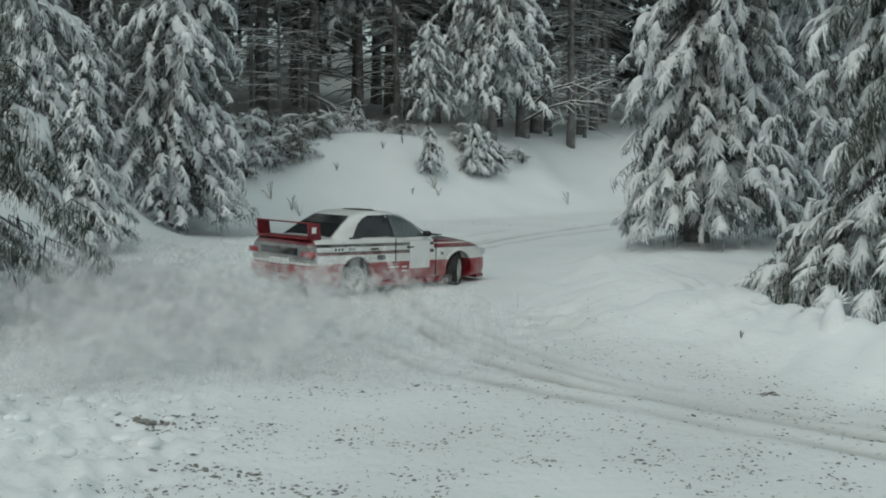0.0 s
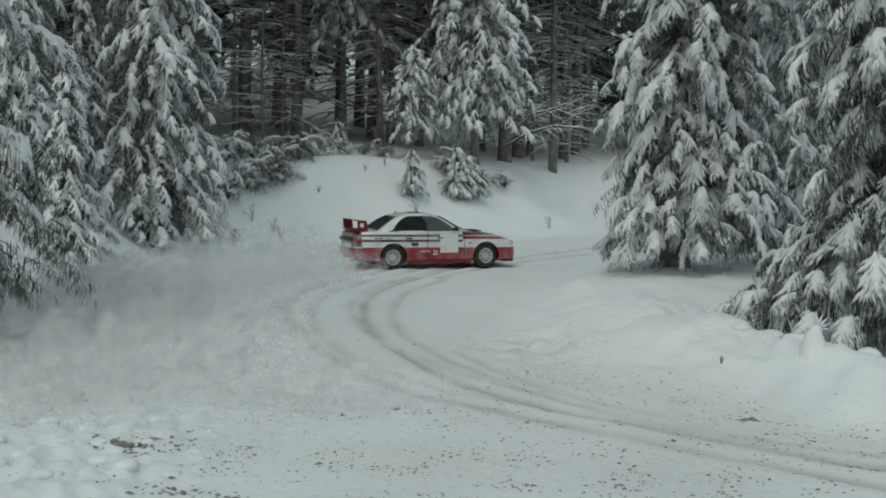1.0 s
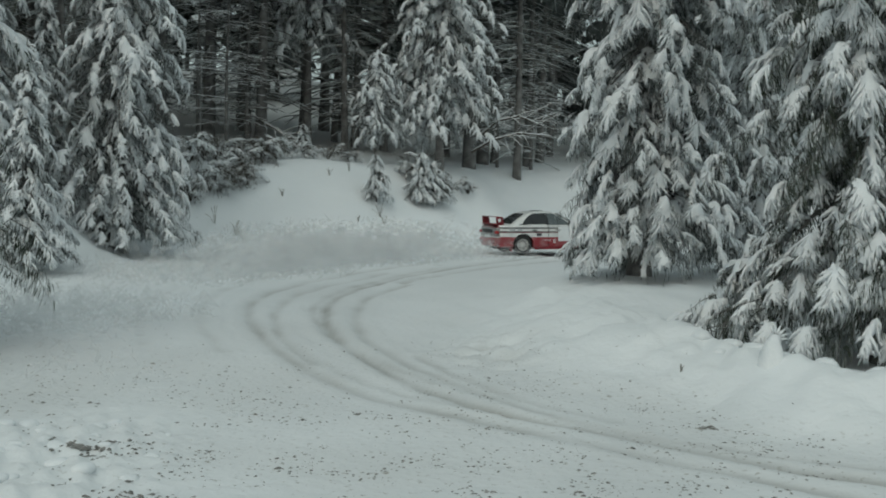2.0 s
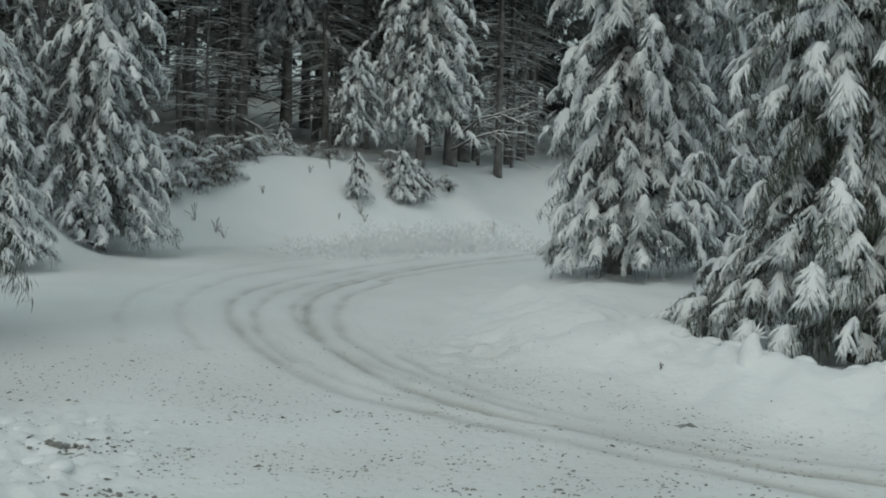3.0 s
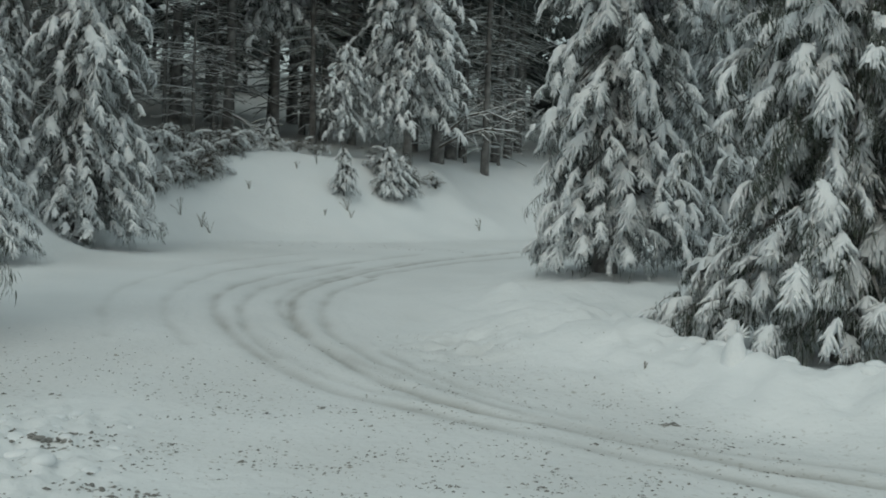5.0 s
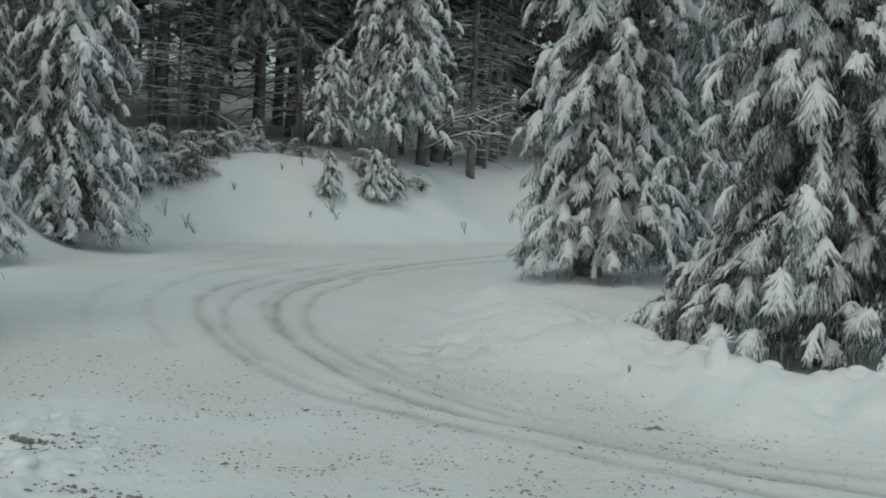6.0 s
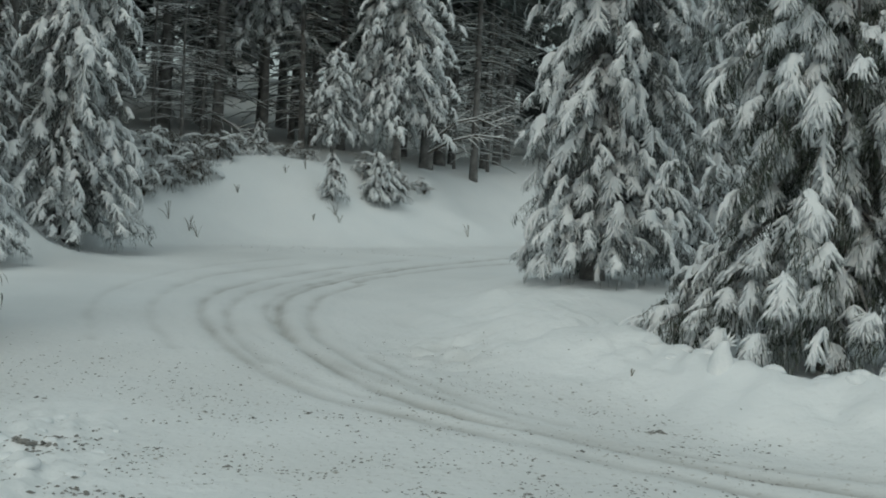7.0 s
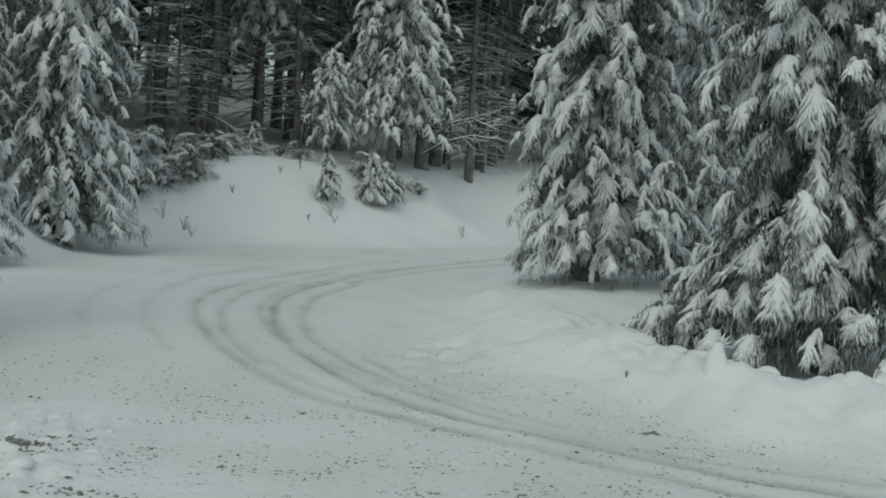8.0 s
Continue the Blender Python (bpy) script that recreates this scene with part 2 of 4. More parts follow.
class Pile:
    """Collects triangles of several materials."""

    def __init__(self):
        self.v, self.t, self.m, self.n = [], [], [], 0

    def add(self, v, t, m):
        self.v.append(v)
        self.t.append(np.asarray(t) + self.n)
        self.m.append(np.full(len(t), m) if np.isscalar(m) else m)
        self.n += len(v)

    def arrays(self):
        return np.vstack(self.v), np.vstack(self.t), np.concatenate(self.m)


def tube(points, radii, sides=6, close=True):
    """A tapered tube along points, as triangles."""
    p = np.array(points, float)
    v, t = [], []
    for i in range(len(p)):
        d = p[min(i + 1, len(p) - 1)] - p[max(i - 1, 0)]
        d = d / (np.linalg.norm(d) + 1e-9)
        a = np.cross(d, (0, 0, 1) if abs(d[2]) < 0.9 else (1, 0, 0))
        a /= np.linalg.norm(a)
        b = np.cross(d, a)
        for k in range(sides):
            w = 6.2832 * k / sides
            v.append(p[i] + radii[i] * (a * math.cos(w) + b * math.sin(w)))
    for i in range(len(p) - 1):
        for k in range(sides):
            a0, a1 = i * sides + k, i * sides + (k + 1) % sides
            t += [(a0, a1, a0 + sides), (a1, a1 + sides, a0 + sides)]
    if close:
        t += [((len(p) - 1) * sides, (len(p) - 1) * sides + k, (len(p) - 1) * sides + k + 1) for k in range(1, sides - 1)]
    return np.array(v), np.array(t)


SPINDLE_T = np.array([(0, 2, 1), (0, 3, 2), (0, 1, 3), (1, 2, 4), (2, 3, 4), (3, 1, 4)])


def spindle(root, way, length, r, flat=1.0, sag=0.15):
    """A finger of needles or snow: three-sided, thick in its middle, drawn to a point at both ends."""
    way = way / np.linalg.norm(way)
    a = np.cross(way, (0, 0, 1.0))
    a /= np.linalg.norm(a) + 1e-9
    b = np.cross(a, way)
    c = root + way * length * 0.45 - np.array((0, 0, sag * length * 0.2))
    v = [root] + [c + r * (a * math.cos(w) + b * math.sin(w) * flat) for w in (1.5708, 3.665, 5.76)]
    v.append(root + way * length - np.array((0, 0, sag * length)))
    return np.array(v), SPINDLE_T


def blades(rng, roots, ways, lengths, widths, sag=0.3):
    """Slim leaf-like slivers of needles, bent downwards: two triangles each."""
    n = len(roots)
    ways = ways / np.linalg.norm(ways, axis=1)[:, None]
    a = np.cross(ways, rng.normal(0, 1, (n, 3)))
    a /= np.linalg.norm(a, axis=1)[:, None] + 1e-9
    mid = roots + ways * (lengths * 0.45)[:, None] - np.array((0, 0, 1)) * (sag * 0.2 * lengths)[:, None]
    tip = roots + ways * lengths[:, None] - np.array((0, 0, 1)) * (sag * lengths)[:, None]
    w = a * widths[:, None]
    v = np.stack([roots, mid + w, mid - w, tip], 1).reshape(-1, 3)
    k = np.arange(n)[:, None] * 4
    t = np.concatenate([k + np.array((0, 2, 1)), k + np.array((1, 2, 3))], 1).reshape(-1, 3)
    return v, t


def turn_z(a):
    c, s = math.cos(a), math.sin(a)
    return np.array(((c, -s, 0), (s, c, 0), (0, 0, 1)))


def finger(points, radii, flat=0.75):
    """A three-sided finger of snow along points, ending in a point."""
    p = np.asarray(points, float)
    v, t = [], []
    for i in range(len(p) - 1):
        d = p[i + 1] - p[max(i - 1, 0)]
        d = d / (np.linalg.norm(d) + 1e-9)
        a = np.cross(d, (0, 0, 1.0))
        a /= np.linalg.norm(a) + 1e-9
        b = np.cross(a, d)
        v += [p[i] + radii[i] * (a * math.cos(w) + b * math.sin(w) * flat) for w in (1.5708, 3.665, 5.76)]
    v.append(p[-1])
    n = len(p) - 1
    for i in range(n - 1):
        for k in range(3):
            q, r = i * 3 + k, i * 3 + (k + 1) % 3
            t += [(q, q + 3, r), (r, q + 3, r + 3)]
    t += [((n - 1) * 3 + k, 3 * n, (n - 1) * 3 + (k + 1) % 3) for k in range(3)]
    return np.array(v), np.array(t)


def bough_template(rng, stations=9, needles=84, load=1.0):
    """A bough end under snow, one metre long, out along x: a ridge with drooping side fingers that fork at
    their tips, and a fringe of needles below. Slots: needles, snow, bark, frost."""
    P = Pile()
    droop, wide = rng.uniform(0.30, 0.6), rng.uniform(0.8, 1.25)

    def axis(s):
        return np.array((s * (1 - 0.16 * s), 0.05 * math.sin(4 * s + wide * 9), 0.12 * s - droop * s * s))

    def half(s):
        return wide * (0.05 + 0.27 * math.sin(math.pi * (0.10 + 0.76 * s)))

    rid = [axis(s) + np.array((0, rng.normal(0, 0.012), 0.02)) for s in (0.08, 0.28, 0.48, 0.68, 0.86, 1.02)]
    v, t = finger(rid, np.array([0.035, 0.065, 0.075, 0.068, 0.05]) * load * rng.uniform(0.85, 1.15, 5), 0.7)
    P.add(v, t, 1)
    tips = []
    for k in range(stations):
        for side in (-1, 1):
            s = min(0.10 + 0.86 * (k + rng.uniform(-0.3, 0.5)) / stations, 0.97)
            ln = half(s) * rng.uniform(0.65, 1.5)
            way = np.array((0.62 + 0.35 * s, side * (0.80 - 0.35 * s) + rng.normal(0, 0.28), -0.10 - 0.25 * s + rng.normal(0, 0.22)))
            way /= np.linalg.norm(way)
            root = axis(s) + np.array((0, 0, rng.uniform(0.0, 0.025)))
            fall = rng.uniform(0.45, 0.8) * ln
            pts = [root + way * ln * q - np.array((0, 0, fall * q * q)) for q in (0.0, 0.35, 0.7, 1.0)]
            r = rng.uniform(0.030, 0.050) * load
            v, t = finger(pts, np.array([0.8, 1.15, 0.8]) * r, 0.8)
            P.add(v, t, 1)
            tips.append((pts[2], way, fall, ln))
            for j in range(2):
                turn = turn_z(rng.choice((-1, 1)) * rng.uniform(0.35, 0.8)) @ way
                v, t = spindle(pts[1 if j else 2] - np.array((0, 0, 0.01)), turn + np.array((0, 0, -0.55)), ln * rng.uniform(0.35, 0.6), r * rng.uniform(0.55, 0.85), 0.8, 0.35)
                P.add(v, t, 1)
    for k in range(5):
        way = np.array((0.9, (k - 2) * 0.28 + rng.normal(0, 0.08), -0.75 + rng.normal(0, 0.12)))
        v, t = spindle(axis(rng.uniform(0.82, 0.98)), way, rng.uniform(0.16, 0.28), rng.uniform(0.024, 0.036) * load, 0.8, 0.4)
        P.add(v, t, 1)
    # the fringe of needled twigs under each finger
    pick = rng.randint(len(tips), size=needles)
    s = rng.uniform(0, 1, needles)
    roots = np.array([tips[i][0] - tips[i][1] * tips[i][3] * (0.65 - 0.75 * q) for i, q in zip(pick, s)])
    roots += rng.normal(0, 0.02, roots.shape) - np.array((0, 0, 1)) * rng.uniform(0.02, 0.08, needles)[:, None]
    ways = np.array([tips[i][1] * 0.8 for i in pick]) + rng.normal(0, 0.3, roots.shape) - np.array((0, 0, 0.75))
    bv, bt = blades(rng, roots, ways, rng.uniform(0.09, 0.22, needles), rng.uniform(0.006, 0.012, needles), 0.5)
    P.add(bv, bt, np.repeat(np.where(rng.uniform(size=needles) < 0.30, 3, 0), 2))
    return P.arrays()


def heavy_template(rng, needles=64, fingers=44):
    """A short bough end under a thick cap of snow: a lumpy dome whose rim breaks up into blunt fingers."""
    P = Pile()
    droop, wide = rng.uniform(0.35, 0.7), rng.uniform(0.85, 1.3)
    lump = rng.uniform(0, 6, 4)

    def sheet(s, w):
        h = wide * (0.02 + 0.235 * math.sin(math.pi * (0.04 + 0.78 * s)))
        bulge = 0.05 * math.sin(9 * s + lump[0] + 3 * w) + 0.04 * math.sin(7 * w + lump[1] + 5 * s)
        return np.array((s * (1 - 0.20 * s), w * h + 0.05 * math.sin(5 * s + lump[2]), 0.16 * s - droop * s * s - 0.75 * h * w * w + 0.10 * (1 - w * w) * math.sin(math.pi * min(s + 0.1, 1)) + bulge * (1 - 0.5 * w * w)))

    ns, nw = 8, 5
    v, t = [], []
    for i in range(ns):
        for j in range(nw):
            edge = 0.72 + 0.28 * rng.uniform(-1, 1) if j in (0, nw - 1) else 0.8
            v.append(sheet(i / (ns - 1), (-1 + 2 * j / (nw - 1)) * edge) + rng.normal(0, 0.010, 3))
    for i in range(ns - 1):
        for j in range(nw - 1):
            a = i * nw + j
            t += [(a, a + nw, a + 1), (a + 1, a + nw, a + nw + 1)]
    P.add(np.array(v), np.array(t), 1)
    roots, ways = [], []
    for k in range(fingers):
        u = rng.uniform(-1, 1)
        s = rng.uniform(0.70, 1.0) if abs(u) < 0.35 else 1 - 0.85 * (abs(u) - 0.35) / 0.65
        w = u / 0.35 if abs(u) < 0.35 else math.copysign(1, u)
        root = sheet(s * rng.uniform(0.85, 1.0), rng.uniform(0.25, 0.9) * w)
        way = np.array((0.55 + 0.4 * s, 0.85 * w * (1 - 0.35 * s) + rng.normal(0, 0.28), -0.35 - 0.35 * s + rng.normal(0, 0.25)))
        way /= np.linalg.norm(way)
        ln = rng.uniform(0.14, 0.36)
        r = rng.uniform(0.030, 0.056)
        pts = [root + way * ln * q - np.array((0, 0, 0.35 * ln * q * q)) for q in (0.0, 0.5, 1.0)]
        fv, ft = finger(pts, np.array([0.9, 0.95]) * r, 0.8)
        P.add(fv, ft, 1)
        roots.append(pts[1])
        ways.append(way)
    pick = rng.randint(fingers, size=needles)
    at = np.array(roots)[pick] + rng.normal(0, 0.035, (needles, 3)) - np.array((0, 0, 1)) * rng.uniform(0.02, 0.10, needles)[:, None]
    way = np.array(ways)[pick] + rng.normal(0, 0.35, at.shape) - np.array((0, 0, 0.4))
    bv, bt = blades(rng, at, way, rng.uniform(0.10, 0.24, needles), rng.uniform(0.008, 0.015, needles), 0.5)
    P.add(bv, bt, np.repeat(np.where(rng.uniform(size=needles) < 0.25, 3, 0), 2))
    return P.arrays()


def tuft_template(rng, count=92, frost=0.42, long=1.0):
    """A loose spray of hanging frosted twigs without a pad of snow."""
    P = Pile()
    s = rng.uniform(0, 1, count)
    roots = np.stack([0.9 * s, 0.30 * s * rng.normal(0, 0.7, count), 0.05 * s - 0.4 * s * s + rng.normal(0, 0.06, count)], -1)
    ways = np.stack([0.35 + rng.normal(0, 0.30, count), rng.normal(0, 0.40, count), -0.9 + rng.normal(0, 0.3, count)], -1)
    v, t = blades(rng, roots, ways, long * rng.uniform(0.10, 0.30, count), rng.uniform(0.006, 0.013, count), 0.5)
    P.add(v, t, np.repeat(np.where(rng.uniform(size=count) < frost, 3, 0), 2))
    for k in range(int(16 * frost)):
        fv, ft = spindle(roots[k] + np.array((0, 0, 0.02)), ways[k], rng.uniform(0.10, 0.24), rng.uniform(0.012, 0.024), 0.7, 0.4)
        P.add(fv, ft, 1)
    v, t = tube([(0, 0, 0), (0.45, 0, -0.06), (0.85, 0, -0.26)], [0.013, 0.010, 0.004], 3, False)
    P.add(v, t, 2)
    return P.arrays()


def far_template(rng, snow=True):
    """A broad, simple spray for tree tops and the deep forest."""
    P = Pile()
    v, t = [], []
    for i in range(4):
        s = i / 3
        h = 0.10 + 0.42 * math.sin(math.pi * (0.1 + 0.8 * s))
        for w in (-1, 0, 1):
            v.append((s * 0.9, w * h * rng.uniform(0.6, 1.2), 0.1 * s - 0.4 * s * s - 0.25 * abs(w) * h + rng.uniform(-0.04, 0.04)))
    for i in range(3):
        for j in range(2):
            a = i * 3 + j
            t += [(a, a + 3, a + 1), (a + 1, a + 3, a + 4)]
    v = np.array(v)
    if snow:
        P.add(v + np.array((0, 0, 0.05)), t, 1)
    P.add(v * np.array((1.04, 1.15, 1)), t, 0)
    n = 12
    s = rng.uniform(0.2, 1, n)
    roots = np.stack([s * 0.9, rng.uniform(-0.5, 0.5, n), 0.05 - 0.4 * s * s], -1)
    ways = np.stack([0.5 + rng.normal(0, 0.3, n), 1.2 * roots[:, 1], np.full(n, -0.8)], -1)
    bv, bt = blades(rng, roots, ways, rng.uniform(0.15, 0.35, n), rng.uniform(0.02, 0.04, n), 0.4)
    P.add(bv, bt, np.repeat(np.where(rng.uniform(size=n) < 0.4, 3, 0), 2))
    return P.arrays()


rng = np.random.RandomState(7)
PADS = [bough_template(rng, 6, 50, 1.35) for _ in range(10)] + [heavy_template(rng, 44, 26) for _ in range(6)]
PADS_LIGHT = [bough_template(rng, 5, 30, 1.5) for _ in range(8)] + [heavy_template(rng, 30, 16) for _ in range(6)]
PADS_HEAVY = [heavy_template(rng) for _ in range(10)] + [bough_template(rng, 6, 50, 1.3) for _ in range(4)]
TUFTS = [tuft_template(rng, 60, 0.24) for _ in range(8)]
TUFTS_LIGHT = [tuft_template(rng, 36, 0.28, 1.25) for _ in range(8)]
TUFTS_DARK = [tuft_template(rng, 64, 0.13, 0.9) for _ in range(6)]
PADS_FAR = [far_template(rng) for _ in range(5)]
TUFTS_FAR = [far_template(rng, False) for _ in range(4)]


def turn_y(a):
    c, s = math.cos(a), math.sin(a)
    return np.array(((c, 0, s), (0, 1, 0), (-s, 0, c)))


def crown(rng, height, radius, z0=0.15, step=0.36, around=9, pad=0.8, power=0.75, fall=36, bare=0.12, lopsided=0.15, fine=8.0, far=False, inner=2, kit="full"):
    """Whorls of drooping branches: pads of snow on their outer parts, bare twigs further in and beneath."""
    P = Pile()
    snowy, loose = {"full": (PADS, TUFTS), "light": (PADS_LIGHT, TUFTS_LIGHT), "heavy": (PADS_HEAVY, TUFTS_DARK), "far": (PADS_FAR, TUFTS_FAR)}["far" if far else kit]

    def put(kinds, at, yaw, pitch, size):
        pv, pt, pm = kinds[rng.randint(len(kinds))]
        R = turn_z(yaw) @ turn_y(pitch)
        P.add((pv * size * np.array((1, rng.uniform(0.8, 1.2), rng.uniform(0.8, 1.2)))) @ R.T + at, pt, pm)

    z, turn = z0, rng.uniform(0, 6)
    while z < height - 0.25:
        f = 1 - z / height
        coarse = 1.0 if z < fine else 2.2
        reach = radius * f ** power * rng.uniform(0.85, 1.12) + 0.12
        count = max(4, int(around / coarse ** 0.5 * (0.5 + 0.5 * f) + 0.5))
        turn += 2.4
        for k in range(count):
            a = turn + 6.2832 * k / count + rng.uniform(-0.3, 0.3)
            L = reach * rng.uniform(0.65, 1.15) * (1 + lopsided * math.sin(a + radius))
            drop = radians(fall + 8 * f + rng.uniform(-12, 10))
            zz = z + rng.uniform(-0.16, 0.16) + L * math.tan(drop) * 0.55
            size = min(pad * coarse ** 0.6 * rng.uniform(0.7, 1.35), L * 0.95 + 0.1)
            n = max(1, int(round((L - 0.3 * size) / (0.60 * size))))
            out = np.array((math.cos(a), math.sin(a), 0))
            tip = out * L + np.array((0, 0, zz - L * math.tan(drop)))
            tip[2] = max(tip[2], 0.05 + rng.uniform(0, 0.12))
            root = np.array((0, 0, zz))
            if not far:
                v, t = tube([root, root * 0.6 + tip * 0.4 + np.array((0, 0, 0.10 * L)), root * 0.3 + tip * 0.7 + np.array((0, 0, 0.05 * L))], [0.035, 0.025, 0.01], 3, False)
                P.add(v, t, 2)
            for j in range(n):
                q = max(1 - (j * 0.60 + 0.8) * size / max(L, 0.3), 0.0)
                at = root * (1 - q) + tip * q + np.array((0, 0, 0.45 * L * q * (1 - q)))
                yaw = a + (rng.uniform(-0.2, 0.2) if j == 0 else rng.choice((-1, 1)) * rng.uniform(0.3, 0.9))
                pitch = drop * rng.uniform(0.5, 0.95) * (0.55 if tip[2] < 0.5 else 1)
                if coarse > 1:
                    put(PADS_FAR, at, yaw, pitch, size * 1.2)
                    continue
                put(loose if rng.uniform() < bare else snowy, at, yaw, pitch, size)
                if not far:
                    for i in range(1 if coarse > 1 else inner):
                        put(loose, at + np.array((0, 0, -0.10 * size)) + rng.normal(0, 0.08 * size, 3), yaw + rng.uniform(-1.0, 1.0), pitch + rng.uniform(-0.1, 0.6), size * rng.uniform(0.7, 1.1))
        z += step * coarse * rng.uniform(0.85, 1.15) * (0.75 + 0.5 * f)
    return P.arrays()


def trunk_mesh(rng, height, r0, sides=10, name="trunk"):
    pts, rad = [], []
    for i in range(12):
        s = i / 11
        pts.append((0.06 * math.sin(3 * s + r0 * 40), 0.06 * math.cos(4 * s), -0.4 + s * (height + 0.4)))
        rad.append(r0 * (1 - 0.9 * s) + 0.25 * r0 * math.exp(-s * 25))
    v, t = tube(pts, rad, sides)
    return soup(name, v, t, [M_BARK], np.zeros(len(t)), (0,))


def spruce(x, y, height, radius, label, seed, needle=M_NEEDLE, sink=0.0, **how):
    rng = np.random.RandomState(seed)
    top = tagged(new("spruce_tree"), label, "tree")
    top.location = (x, y, ground_z(x, y) - sink)
    under("trunk", trunk_mesh(rng, height, 0.012 * height + 0.02), top)
    v, t, m = crown(rng, height, radius, **how)
    under("crown", soup("crown", v, t, [needle, M_TREESNOW, M_BARK, M_FROST], m, (1,)), top, "drooping sprays of needles under thick snow")
    return top


# ---- the spruces round the bend ----
spruce(5.2, 23.0, 18.0, 2.0, "tall spruce with snow-laden drooping branches beside the road", 11, M_FROSTED, step=0.33, around=11, power=0.25, fine=7.6, pad=0.62, inner=1)
spruce(6.9, 15.3, 16.0, 2.85, "spruce with heavy pads of snow on dark branches", 12, step=0.36, around=13, pad=0.58, bare=0.42, power=0.5, z0=0.05, fine=6.9, kit="heavy", inner=1)
spruce(8.0, 25.0, 13.0, 1.5, "slim snow-covered spruce behind two larger ones", 13, M_FROSTED, step=0.36, around=8, inner=1, kit="light", pad=0.6)
spruce(-7.45, 31.5, 20.0, 1.85, "tall snow-covered spruce on the road bank", 14, M_FROSTED, step=0.34, around=10, power=0.35, bare=0.25, inner=1, pad=0.6, kit="light")
spruce(-8.15, 25.9, 5.2, 1.0, "young spruce bowed with snow on the bank", 15, M_FROSTED, step=0.28, around=7, pad=0.5, inner=1, kit="light")
spruce(-9.3, 31.0, 6.2, 0.95, "slender young spruce covered in snow", 16, M_FROSTED, step=0.28, around=7, pad=0.5, inner=1, kit="light")
spruce(-9.9, 27.6, 7.5, 1.3, "snowy spruce among younger trees on the bank", 27, M_FROSTED, step=0.34, around=8, pad=0.6, inner=1, kit="light")
spruce(-11.2, 30.0, 14.0, 1.9, "snow-covered spruce at the back of the bank", 26, M_FROSTED, step=0.42, around=8, inner=1, kit="light", pad=0.7)
spruce(-7.35, 15.0, 15.0, 2.25, "dark spruce with little snow on its lower branches", 17, step=0.34, around=11, pad=0.62, bare=0.78, inner=1, power=0.5, kit="heavy", fine=6.0, sink=0.5)
spruce(1.95, 46.5, 14.0, 2.9, "snowy spruce hanging over the top of the bank", 18, M_FROSTED, step=0.4, around=9, z0=1.9, pad=0.68, power=0.5, inner=1, kit="light")
spruce(-0.6, 45.0, 4.6, 1.5, "young spruce with a bare lower trunk, dusted with snow", 19, M_FROSTED, step=0.32, around=8, z0=1.0, pad=0.5, power=0.5, inner=1, kit="light")
spruce(-3.7, 49.5, 15.0, 2.3, "spruce whose snowy branches start high up", 20, M_FROSTED, step=0.5, around=9, z0=4.3, pad=0.8, power=0.5, inner=1, kit="light")
spruce(-0.50, 41.2, 1.9, 0.6, "small snow-covered spruce sapling on the bank", 21, M_FROSTED, step=0.2, around=6, pad=0.4, inner=1, kit="light")
spruce(1.15, 42.9, 2.0, 0.62, "bushy snow-covered spruce sapling on the bank", 22, M_FROSTED, step=0.22, around=8, pad=0.46, power=0.4, inner=1, kit="light")
spruce(1.75, 43.2, 1.8, 0.6, "bushy snow-covered spruce sapling on the bank", 23, M_FROSTED, step=0.22, around=8, pad=0.46, power=0.4, inner=1, kit="light")
spruce(-3.5, 45.6, 1.3, 0.45, "tiny spruce sapling at the top of the bank", 24, M_FROSTED, step=0.18, around=5, pad=0.34, inner=1, kit="light")

# ---- the rally car: x ahead from the rear axle, y to its left ----
def part(name, bm, mats, parent, label="", smooth=True):
    bmesh.ops.recalc_face_normals(bm, faces=bm.faces)
    me = bpy.data.meshes.new(name)
    for f in bm.faces:
        f.smooth = smooth
    bm.to_mesh(me)
    bm.free()
    for m in (mats if isinstance(mats, (list, tuple)) else [mats]):
        me.materials.append(m)
    return under(name, me, parent, label)


def box(x0, x1, y0, y1, z0, z1, bevel=0.01):
    bm = bmesh.new()
    bmesh.ops.create_cube(bm, size=1, matrix=Matrix.Translation(((x0 + x1) / 2, (y0 + y1) / 2, (z0 + z1) / 2)) @ Matrix.Diagonal((abs(x1 - x0), abs(y1 - y0), abs(z1 - z0), 1)))
    if bevel:
        bmesh.ops.bevel(bm, geom=bm.edges[:], offset=bevel, segments=2, profile=0.5, affect='EDGES')
    return bm


def slab(points, way, thick, bevel=0.0):
    """A plate: a polygon of points pushed along way by thick."""
    bm = bmesh.new()
    vs = [bm.verts.new(p) for p in points]
    f = bm.faces.new(vs)
    r = bmesh.ops.extrude_face_region(bm, geom=[f])
    w = Vector(way).normalized() * thick
    for v in r["geom"]:
        if isinstance(v, bmesh.types.BMVert):
            v.co += w
    if bevel:
        bmesh.ops.bevel(bm, geom=bm.edges[:], offset=bevel, segments=1, affect='EDGES')
    return bm


